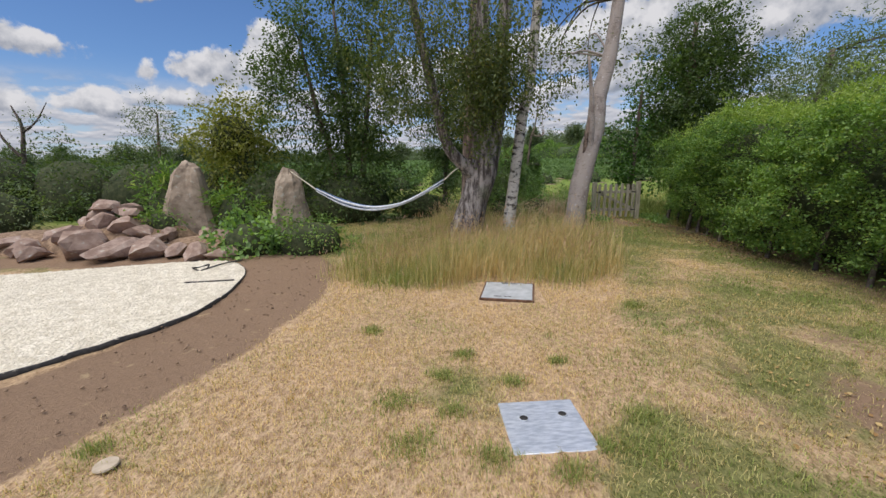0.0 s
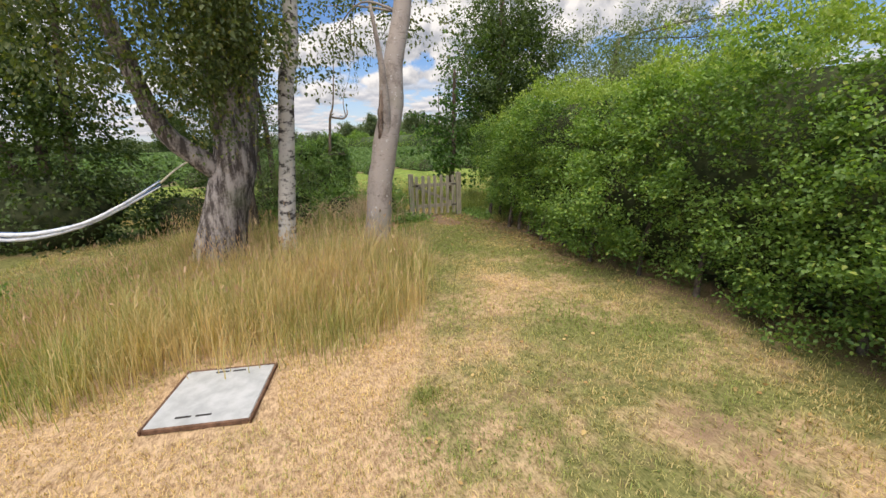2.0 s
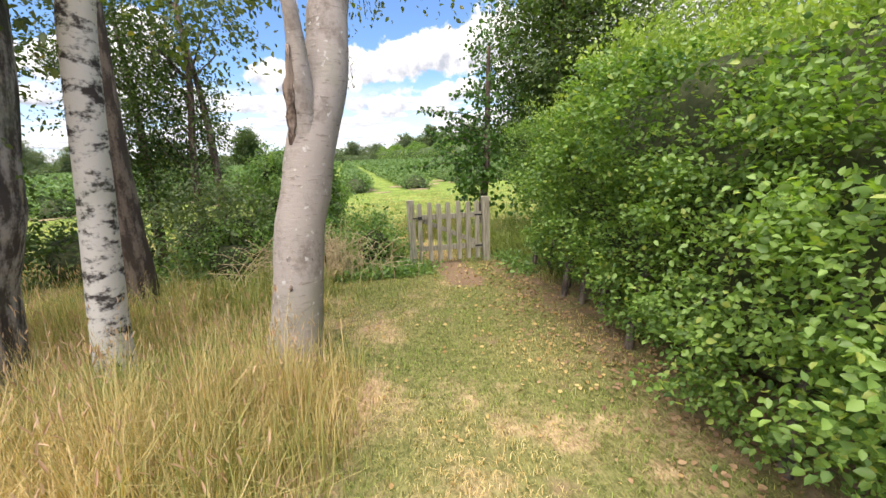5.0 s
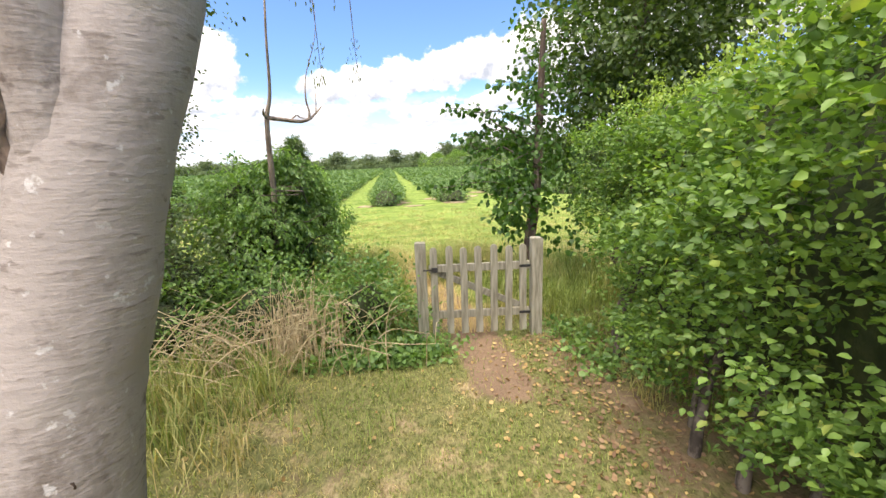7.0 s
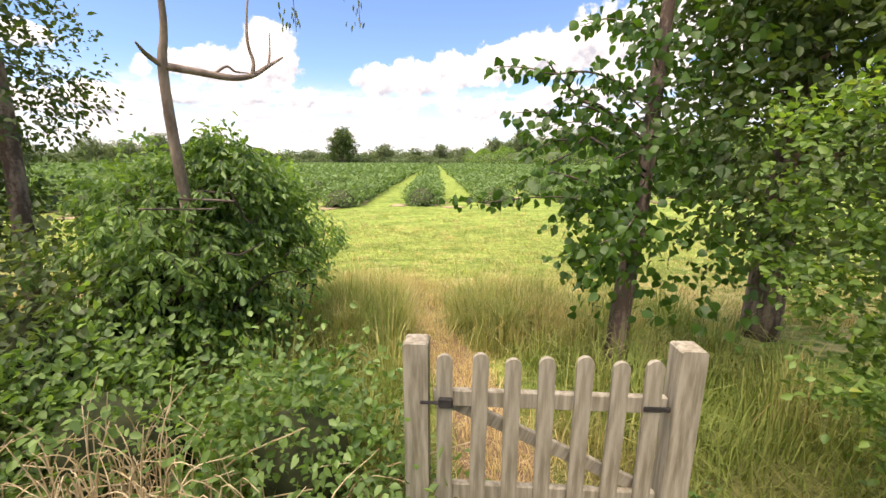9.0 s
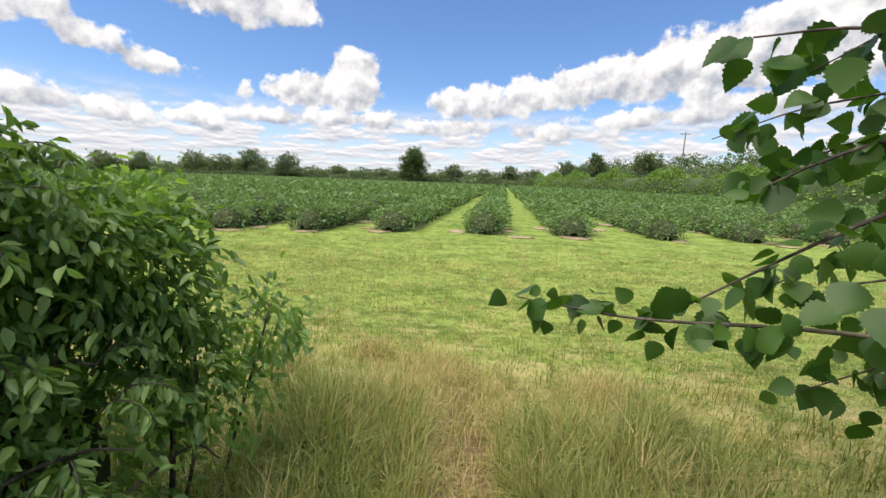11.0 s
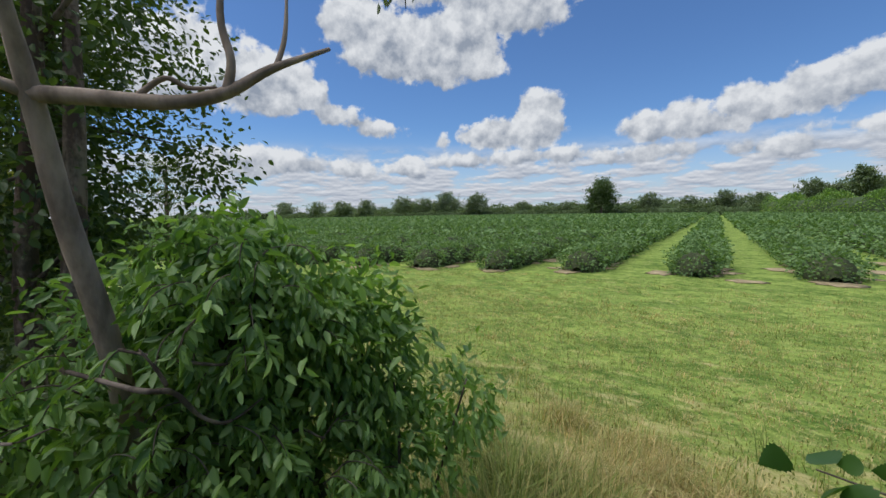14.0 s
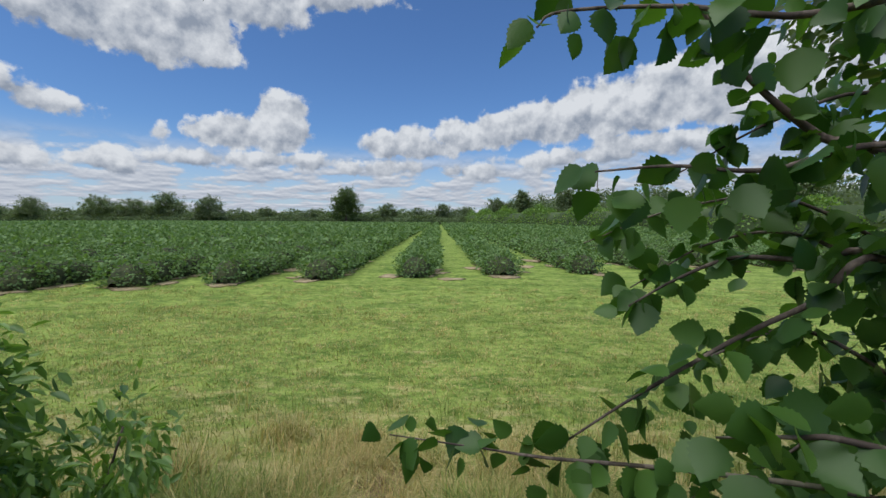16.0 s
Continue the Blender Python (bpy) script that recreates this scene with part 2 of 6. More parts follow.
def ground_material():
    """Lawn, bare soil and meadow by the zones laid on the sheet, with grain at two sizes."""
    m, n, co = material("ground")
    zone = n.attribute("zone").outputs["Color"]
    s = n.add("ShaderNodeSeparateColor")
    n.link(zone, s.inputs[0])
    dry, soil, field = s.outputs
    big = n.noise(co, 0.9, 5.0, 0.6)
    mid = n.noise(co, 5.0, 5.0, 0.65)
    grain = n.noise(co, 55.0, 4.0, 0.7)
    hair = n.noise(n.stretch(co, (90, 30, 60)), 1.0, 5.0, 0.7)
    patch = n.math("ADD", n.math("ADD", dry, n.math("MULTIPLY", n.math("SUBTRACT", big, 0.5), 1.7)), n.math("MULTIPLY", n.math("SUBTRACT", mid, 0.5), 0.9))
    mott = n.span(n.math("ADD", n.math("MULTIPLY", hair, 0.55), n.math("MULTIPLY", n.noise(co, 17.0, 6.0, 0.7), 0.45)), 0.36, 0.62)
    green = n.mix(mott, (0.075, 0.088, 0.026), (0.27, 0.26, 0.10))
    straw = n.mix(mott, (0.26, 0.165, 0.09), (0.66, 0.475, 0.29))
    c = n.mix(n.span(patch, 0.25, 0.75), green, straw)
    c = n.mix(n.span(n.noise(co, 2.6, 6.0, 0.7), 0.54, 0.72, 0.0, 0.7), c, (0.27, 0.175, 0.115))
    swath = n.noise(n.stretch(co, (0.7, 1.3, 1.0)), 1.3, 7.0, 0.7)
    clump = n.noise(n.stretch(co, (1.0, 1.5, 1.0)), 6.0, 6.0, 0.75)
    meadow = n.mix(n.span(n.math("ADD", n.math("MULTIPLY", clump, 0.6), n.math("MULTIPLY", swath, 0.4)), 0.40, 0.60), (0.085, 0.150, 0.026), (0.29, 0.37, 0.085))
    meadow = n.mix(n.span(n.math("ADD", n.noise(n.stretch(co, (1.0, 2.2, 1.0)), 2.4, 6.0, 0.75), n.math("MULTIPLY", dry, 0.35)), 0.54, 0.76), meadow, (0.47, 0.41, 0.18))
    c = n.mix(field, c, meadow)
    earth = n.mix(grain, (0.15, 0.095, 0.06), (0.37, 0.255, 0.165))
    earth = n.mix(n.span(mid, 0.6, 0.75), earth, (0.42, 0.31, 0.18))
    c = n.mix(n.span(n.math("ADD", soil, n.math("MULTIPLY", n.math("SUBTRACT", mid, 0.5), 0.8)), 0.35, 0.65), c, earth)
    relief = n.math("ADD", n.math("MULTIPLY", hair, 0.6), n.math("ADD", n.math("MULTIPLY", grain, 0.4), mid))
    finish(n, c, 0.95, relief, 0.7, 0.03, spec=0.1)
    return m


def stone_material(name, a, b, scale=5.0, depth=0.02):
    m, n, co = material(name)
    each = n.add("ShaderNodeObjectInfo").outputs["Random"]
    big = n.noise(co, scale, 7.0, 0.65)
    small = n.noise(co, 60.0, 4.0)
    c = n.mix(n.span(big, 0.35, 0.65), a, b)
    c = n.mix(n.math("MULTIPLY", each, 0.35), c, (0.40, 0.27, 0.20))
    c = n.mix(n.span(n.noise(co, 11.0, 4.0), 0.60, 0.70, 0.0, 0.55), c, (0.50, 0.50, 0.42))
    finish(n, c, 0.92, n.math("ADD", big, n.math("MULTIPLY", small, 0.25)), 0.8, depth, spec=0.15)
    return m


standing_rock = stone_material("standing_rock", (0.22, 0.175, 0.125), (0.44, 0.36, 0.27))
rock_stone = stone_material("rock_stone", (0.22, 0.15, 0.115), (0.43, 0.33, 0.27))


def plain_material(name, a, b, scale=12.0, rough=0.7, depth=0.003, metal=0.0, band=(1, 1, 1)):
    m, n, co = material(name)
    f = n.noise(n.stretch(co, band), scale, 5.0, 0.6)
    finish(n, n.mix(n.span(f, 0.3, 0.7), a, b), rough, f, 0.5, depth, metal=metal)
    return m


def gravel_material():
    m, n, co = material("gravel_bed")
    v = n.add("ShaderNodeTexVoronoi")
    v.inputs["Scale"].default_value = 26.0
    n.link(co, v.inputs["Vector"])
    tone = n.add("ShaderNodeSeparateColor")
    n.link(v.outputs["Color"], tone.inputs[0])
    c = n.mix(tone.outputs[0], (0.55, 0.49, 0.37), (0.80, 0.74, 0.60))
    finish(n, c, 0.9, v.outputs["Distance"], 0.9, 0.02)
    return m


# core of the far hedges, a milder green that stands for inner shade
far_inner = plain_material("far_shade_core", (0.035, 0.055, 0.020), (0.075, 0.105, 0.045), 0.5, 1.0, 0.05)
gravel_mat = gravel_material()
pebble_mat = plain_material("pebble", (0.56, 0.50, 0.38), (0.83, 0.77, 0.63), 9.0, 0.9)
galvanised = plain_material("galvanised_steel", (0.50, 0.54, 0.58), (0.80, 0.83, 0.86), 12.0, 0.36, 0.002, 0.5, (1, 4, 1))
concrete_grey = plain_material("painted_cover", (0.33, 0.345, 0.34), (0.47, 0.485, 0.48), 8.0, 0.75, 0.002)
rust = plain_material("rusty_iron", (0.10, 0.055, 0.035), (0.24, 0.14, 0.09), 20.0, 0.85, 0.004, 0.3)
black_hole = plain_material("dark_iron", (0.02, 0.02, 0.02), (0.06, 0.055, 0.05), 20.0, 0.8, 0.002, 0.2)
gate_wood = plain_material("weathered_oak", (0.21, 0.185, 0.13), (0.42, 0.385, 0.30), 7.0, 0.9, 0.006, 0.0, (6, 6, 0.6))
black_edge = plain_material("black_plastic", (0.03, 0.03, 0.03), (0.07, 0.065, 0.06), 20.0, 0.7)
cloth_white = plain_material("white_cloth", (0.55, 0.58, 0.62), (0.82, 0.83, 0.84), 30.0, 0.9)
cloth_blue = plain_material("blue_cloth", (0.06, 0.12, 0.24), (0.16, 0.24, 0.38), 30.0, 0.9)
rope_mat = plain_material("rope", (0.55, 0.50, 0.36), (0.75, 0.70, 0.55), 60.0, 0.9)
# dark tone for solid cores that stand for the shade between leaves
inner_shade = plain_material("inner_growth", (0.030, 0.042, 0.017), (0.085, 0.095, 0.045), 9.0, 1.0, 0.05)
pole_wood = plain_material("pole_wood", (0.10, 0.085, 0.07), (0.19, 0.16, 0.13), 6.0, 0.9)
ground_mat = ground_material()


# ---- mesh helpers ----
rng = np.random.default_rng(7)


def build(name, verts, faces, mat, parent=None, label="", smooth=False, dry=None):
    """One mesh object from arrays: verts (n, 3) and a list of face arrays (m, k)."""
    me = bpy.data.meshes.new(name)
    verts = np.asarray(verts, dtype=np.float32)
    faces = [np.asarray(f, dtype=np.int32) for f in faces if len(f)]
    loops = np.concatenate([f.ravel() for f in faces])
    sizes = np.concatenate([np.full(len(f), f.shape[1], dtype=np.int32) for f in faces])
    starts = np.concatenate([[0], np.cumsum(sizes)[:-1]]).astype(np.int32)
    me.vertices.add(len(verts))
    me.vertices.foreach_set("co", verts.ravel())
    me.loops.add(len(loops))
    me.loops.foreach_set("vertex_index", loops)
    me.polygons.add(len(sizes))
    me.polygons.foreach_set("loop_start", starts)
    me.update(calc_edges=True)
    me.validate()
    if smooth:
        me.shade_smooth()
    if dry is not None:
        at = me.attributes.new("dry", "FLOAT", "POINT")
        at.data.foreach_set("value", np.asarray(dry, dtype=np.float32))
    me.materials.append(mat)
    ob = new(name, me)
    ob.parent = parent
    if label:
        ob["label"] = label
    return ob


def part(name, bm, mat, parent, label=""):
    """Links a bmesh as one mesh object under a thing or a part."""
    me = bpy.data.meshes.new(name)
    bm.to_mesh(me)
    bm.free()
    me.materials.append(mat)
    ob = new(name, me)
    ob.parent = parent
    if label:
        ob["label"] = label
    return ob


def thing(name, label, category, group="", at=(0, 0, 0), turn=0.0):
    ob = new(name)
    ob.empty_display_size = 0.2
    ob.matrix_basis = pose(*at, 0, 0, turn)
    return tagged(ob, label, category, group)


def unit(v):
    return v / np.maximum(np.linalg.norm(v, axis=-1, keepdims=True), 1e-9)


def smooth_line(points, steps=5):
    """A smooth curve through points (Catmull-Rom)."""
    p = np.asarray(points, dtype=float)
    p = np.vstack([2 * p[0] - p[1], p, 2 * p[-1] - p[-2]])
    out = []
    for i in range(1, len(p) - 2):
        for u in np.linspace(0, 1, steps, endpoint=False):
            out.append(0.5 * (2 * p[i] + (p[i + 1] - p[i - 1]) * u + (2 * p[i - 1] - 5 * p[i] + 4 * p[i + 1] - p[i + 2]) * u * u
                              + (3 * p[i] - p[i - 1] - 3 * p[i + 1] + p[i + 2]) * u ** 3))
    out.append(p[-2])
    return np.array(out)


def tube(points, radii, sides=10, steps=5, rough=0.0):
    """A tapered round limb along points. Returns verts and quads, closed at the ends."""
    line = smooth_line(points, steps)
    r = np.interp(np.linspace(0, 1, len(line)), np.linspace(0, 1, len(radii)), radii)
    t = unit(np.gradient(line, axis=0))
    ref = np.array([0.0, 1.0, 0.0]) if abs(t[:, 1]).mean() < 0.8 else np.array([1.0, 0.0, 0.0])
    a = unit(np.cross(t, ref))
    b = np.cross(t, a)
    ang = np.linspace(0, 2 * np.pi, sides, endpoint=False)
    k = 1 + rough * rng.normal(size=(len(line), sides))
    ring = line[:, None] + (a[:, None] * np.cos(ang)[None, :, None] + b[:, None] * np.sin(ang)[None, :, None]) * (r[:, None] * k)[..., None]
    v = np.vstack([ring.reshape(-1, 3), line[:1], line[-1:]])
    n, f, tri = len(line), [], []
    for i in range(n - 1):
        for j in range(sides):
            j2 = (j + 1) % sides
            f.append((i * sides + j, i * sides + j2, (i + 1) * sides + j2, (i + 1) * sides + j))
    for j in range(sides):
        j2 = (j + 1) % sides
        tri.append((n * sides, j2, j))
        tri.append((n * sides + 1, (n - 1) * sides + j, (n - 1) * sides + j2))
    return v, np.array(f), np.array(tri)


def join(pieces):
    """Verts and faces of several (verts, quads, tris) in one."""
    vs, qs, ts, o = [], [], [], 0
    for v, q, t in pieces:
        vs.append(v)
        if len(q):
            qs.append(q + o)
        if len(t):
            ts.append(t + o)
        o += len(v)
    return np.vstack(vs), [np.vstack(x) for x in (qs, ts) if x]


def limbs(name, lines, mat, parent, label="", sides=10, rough=0.02):
    v, f = join([tube(p, r, sides, 5, rough) for p, r in lines])
    return build(name, v, f, mat, parent, label, smooth=True)


def leaves(name, at, out, size, mat, parent, wide=0.62, droop=0.35, fold=0.18, label="", loose=0.8, plain=False):
    """Many folded leaves at the places `at`, leaning along `out`."""
    n = len(at)
    axis = unit(out + rng.normal(size=(n, 3)) * loose + np.array([0, 0, -droop]))
    side = unit(np.cross(axis, unit(rng.normal(size=(n, 3)) * 0.7 + np.array([0, 0, 1.0]))))
    up = np.cross(side, axis)
    s = (size * rng.uniform(0.65, 1.3, n))[:, None]
    w = s * wide * 0.5
    lift = up * s * fold
    if plain:
        v = np.stack([at, at + axis * s * 0.45 + side * w + lift, at + axis * s, at + axis * s * 0.45 - side * w + lift], axis=1).reshape(-1, 3)
        return build(name, v, [(np.arange(n) * 4)[:, None] + np.array([[0, 1, 2, 3]])], mat, parent, label)
    v = np.stack([at, at + axis * s * 0.3 + side * w * 0.95 + lift * 0.6, at + axis * s * 0.65 + side * w * 0.8 + lift * 0.5,
                  at + axis * s - lift * 0.4, at + axis * s * 0.65 - side * w * 0.8 + lift * 0.5, at + axis * s * 0.3 - side * w * 0.95 + lift * 0.6], axis=1).reshape(-1, 3)
    o = (np.arange(n) * 6)[:, None]
    f = np.vstack([o + np.array([[0, 1, 2, 3]]), o + np.array([[0, 3, 4, 5]])])
    return build(name, v, [f], mat, parent, label)


def blob_points(blobs, clusters_per, leaves_per, spread, hollow=0.55):
    """Leaf places in clusters near the surface of ellipsoids: (centre, radii, weight)."""
    at, out = [], []
    for c, r, w in blobs:
        n = max(3, int(clusters_per * w))
        d = unit(rng.normal(size=(n, 3)))
        rad = hollow + (1 - hollow) * rng.uniform(0, 1, n) ** 0.6
        rad *= 1 + 0.22 * np.sin(d[:, 0] * 5 + d[:, 2] * 7 + c[0]) + 0.12 * rng.normal(size=n)
        p = np.array(c) + d * rad[:, None] * np.array(r)
        fuzz = np.repeat(rng.uniform(0.5, 1.4, n), leaves_per)[:, None]
        q = np.repeat(p, leaves_per, axis=0) + rng.normal(size=(n * leaves_per, 3)) * spread * fuzz
        at.append(q)
        out.append(np.repeat(d, leaves_per, axis=0))
    return np.vstack(at), np.vstack(out)


def lump(c, r, seed=0, rough=0.15, rings=8, segs=12):
    """An uneven closed lump, as for the shade-coloured core of a dense bush."""
    v = []
    for i in range(1, rings):
        th = np.pi * i / rings
        for j in range(segs):
            ph = 2 * np.pi * j / segs
            d = np.array([np.sin(th) * np.cos(ph), np.sin(th) * np.sin(ph), np.cos(th)])
            k = 1 + rough * noise.noise(Vector(d * 2.1 + seed))
            v.append(np.array(c) + d * np.array(r) * k)
    v += [np.array(c) + (0, 0, r[2]), np.array(c) - (0, 0, r[2])]
    q = [(i * segs + j, (i + 1) * segs + j, (i + 1) * segs + (j + 1) % segs, i * segs + (j + 1) % segs) for i in range(rings - 2) for j in range(segs)]
    a, b = (rings - 1) * segs, (rings - 1) * segs + 1
    t = [(a, j, (j + 1) % segs) for j in range(segs)] + [(b, (rings - 2) * segs + (j + 1) % segs, (rings - 2) * segs + j) for j in range(segs)]
    return np.array(v), np.array(q), np.array(t)


def boughs(stems, blobs, per, thick=0.03):
    """Curved limbs from points on the stems into the crown."""
    out = []
    tops = [np.array(p) for line, _ in stems for p in line[1:]]
    for c, r, w in blobs:
        for _ in range(max(1, int(per * w))):
            goal = np.array(c) + unit(rng.normal(size=3)) * np.array(r) * rng.uniform(0.3, 0.85)
            start = min(tops, key=lambda p: np.linalg.norm(p - goal) + (2.0 if p[2] > goal[2] + 0.3 else 0.0) + rng.uniform(0, 0.5))
            mid = (start + goal) / 2 + rng.normal(size=3) * 0.12 + np.array([0, 0, 0.12])
            out.append(([start, mid, goal], [thick, thick * 0.6, thick * 0.15]))
    return out


def tree(name, label, stems, blobs, bark, leaf, clusters=120, per_cluster=14, spread=0.16, size=0.06, limb_count=8, thick=0.03, category="tree",
         droop=0.35, trunk_label="", group="", wide=0.62):
    """A tree: trunk (with its main stems), limbs and a loose crown."""
    t = thing(name, label, category, group)
    limbs("trunk", stems, bark, t, trunk_label, 18, 0.012)
    lines = boughs(stems, blobs, limb_count, thick)
    if lines:
        for line in lines:
            limbs("branch", [line], bark if thick > 0.02 else twig_bark, t, "", 6, 0.05)
    at, out = blob_points(blobs, clusters, per_cluster, spread)
    tagged(leaves("crown", at, out, size, leaf, t, wide, droop), kind="stuff")
    return t


def shrub(name, label, blobs, leaf, clusters=150, per_cluster=12, spread=0.1, size=0.05, core=0.72, category="shrub", stems=(), droop=0.35, wide=0.62, group=""):
    """A dense bush round solid cores coloured as the shade inside it."""
    t = thing(name, label, category, group)
    # added cores, dark so that the gaps between leaves look shaded
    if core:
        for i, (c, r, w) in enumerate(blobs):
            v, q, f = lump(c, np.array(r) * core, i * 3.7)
            build("inner_growth", v, [q, f], inner_shade, t)
    if stems:
        for line in stems:
            limbs("stem", [line], twig_bark, t, "", 6, 0.05)
    at, out = blob_points(blobs, clusters, per_cluster, spread, 0.7)
    keep = at[:, 2] > -0.05
    tagged(leaves("foliage", at[keep], out[keep], size, leaf, t, wide, droop), kind="stuff")
    return t


def blades(name, x, y, z, length, width, bend, dry, label, category="grass", lean=(0, 0)):
    """Grass blades, each of two bent faces narrowing to a tip."""
    n = len(x)
    base = np.stack([x, y, z], axis=1)
    ang = rng.uniform(0, 2 * np.pi, n)
    side = np.stack([np.cos(ang), np.sin(ang), np.zeros(n)], axis=1)
    way = np.stack([-np.sin(ang), np.cos(ang), np.zeros(n)], axis=1) + np.array([*lean, 0])
    length = np.broadcast_to(length, n)[:, None]
    width = np.broadcast_to(width, n)[:, None] * 0.5
    bend = np.broadcast_to(bend, n)[:, None] * rng.uniform(0.3, 1.5, (n, 1))
    up = np.array([0, 0, 1.0])
    mid = base + up * length * 0.55 + way * length * bend * 0.28
    tip = base + up * length * np.sqrt(np.maximum(0.08, 1 - bend ** 2)) + way * length * bend
    v = np.stack([base - side * width, base + side * width, mid + side * width * 0.75, mid - side * width * 0.75, tip], axis=1).reshape(-1, 3)
    o = (np.arange(n) * 5)[:, None]
    ob = build(name, v, [o + np.array([[0, 1, 2, 3]]), o + np.array([[3, 2, 4]])], blade, None, "", dry=np.repeat(dry, 5))
    return tagged(ob, label, category, kind="stuff")


# ---- the lie of the land ----
def seg_dist(x, y, line):
    """Distance from points to a broken line."""
    best = np.full(np.shape(x), 1e9)
    for (ax, ay), (bx, by) in zip(line[:-1], line[1:]):
        lx, ly = bx - ax, by - ay
        u = np.clip(((x - ax) * lx + (y - ay) * ly) / (lx * lx + ly * ly), 0, 1)
        best = np.minimum(best, np.hypot(x - ax - u * lx, y - ay - u * ly))
    return best


def ease(v, lo, hi):
    u = np.clip((v - lo) / (hi - lo), 0, 1)
    return u * u * (3 - 2 * u)


def land(x, y):
    """Height of the ground."""
    x, y = np.asarray(x, dtype=float), np.asarray(y, dtype=float)
    z = -0.10 * ease(y, 10.5, 14.0)
    z = z + 0.012 * np.sin(x * 1.7 + 0.4) * np.sin(y * 1.3) * (np.abs(y) < 40)
    return z + 0.02 * np.sin(x * 0.31) * np.sin(y * 0.23 + 1)


GRAVEL_EDGE = [(-3.9, 2.2), (-3.3, 2.69), (-3.05, 3.05), (-2.84, 3.37), (-2.6, 3.86), (-2.58, 4.57), (-2.78, 5.4), (-3.1, 5.88), (-3.45, 6.12)]
SOIL_LINE = [(-3.0, 1.2), (-2.6, 2.3), (-2.2, 3.2), (-2.0, 4.3), (-2.15, 5.5), (-2.7, 6.3)]
TRACK = [(4.2, 9.0), (4.15, 9.5), (4.1, 10.2), (3.92, 11.2), (3.62, 12.2), (3.48, 13.3)]


def zones(x, y):
    """Dryness, bare soil and meadow, each 0 to 1, over the ground."""
    edge = 1.19 + 0.40 * (y - 2.36)
    dry = 0.40 * (1 - ease(x - edge, -0.15, 0.2)) * (1 - ease(y, 4.9, 6.5)) + 0.49
    dry = dry - 0.2 * ease(y, 5.8, 8.2) - 0.16 * ease(x, 2.9, 4.0) * ease(y, 1.8, 3.0) + 0.2 * np.sin(x * 2.9 + 0.5) * np.sin(y * 1.9) * (x > edge) + 0.10 * np.sin(x * 5.3 + y * 2.1) * np.sin(y * 4.7 - x)
    dry = dry - 0.45 * np.exp(-(((x - 1.2) / 0.5) ** 2 + ((y - 1.7) / 0.45) ** 2)) - 0.5 * np.exp(-(((x - 0.15) / 0.3) ** 2 + ((y - 2.5) / 0.5) ** 2))
    dry = np.where(y > 10.4, 0.6 * np.exp(-((y - 13.0) / 1.5) ** 2), dry)
    soil = 1 - ease(seg_dist(x, y, SOIL_LINE), 0.45, 0.8)
    soil = np.maximum(soil, 0.9 * np.exp(-(((x - 2.75) / 0.45) ** 2 + ((y - 1.9) / 0.75) ** 2)))
    soil = np.maximum(soil, 0.55 * np.exp(-(((x - 3.3) / 0.35) ** 2 + ((y - 3.0) / 0.5) ** 2)))
    soil = np.maximum(soil, 0.85 - 0.85 * ease(seg_dist(x, y, TRACK), 0.08, 0.40))
    soil = np.maximum(soil, 0.52 * ease(x, 4.25, 4.75) * (1 - ease(x, 6, 7)) * (1 - ease(y, 9.6, 10.4)))
    soil = np.maximum(soil, 0.85 * (1 - ease(x, -3.4, -2.9)) * ease(y, 5.6, 6.2) * (1 - ease(y, 8.2, 9.2)) * ease(x, -9, -7))
    field = ease(y + 0.25 * np.sin(x * 2.3), 10.2, 11.2)
    return np.clip(dry, 0, 1), soil, field


def spread_axis(lo, hi, step, far):
    inner = np.arange(lo, hi + step / 2, step)
    outer = [step]
    while sum(outer) < far:
        outer.append(outer[-1] * 1.22)
    o = np.cumsum(outer)
    return np.concatenate([lo - o[::-1], inner, hi + o])


gx, gy = spread_axis(-8, 8, 0.11, 3200), spread_axis(-1, 14, 0.11, 3200)
X, Y = np.meshgrid(gx, gy)
nx, ny = len(gx), len(gy)
idx = np.arange(nx * ny).reshape(ny, nx)
quads = np.stack([idx[:-1, :-1], idx[:-1, 1:], idx[1:, 1:], idx[1:, :-1]], axis=-1).reshape(-1, 4)
bumps = rng.normal(size=X.shape) * 0.006 * ((np.abs(X) < 8) & (Y > -1) & (Y < 14))
ground = build("ground", np.stack([X, Y, land(X, Y) + bumps], axis=-1).reshape(-1, 3), [quads], ground_mat, smooth=True)
tagged(ground, "parched garden lawn running into mown green meadow", "ground", kind="structure")
zone = ground.data.attributes.new("zone", "FLOAT_COLOR", "POINT")
zd, zs, zf = zones(X, Y)
zone.data.foreach_set("color", np.stack([zd, zs, zf, np.ones_like(zd)], axis=-1).astype(np.float32).ravel())

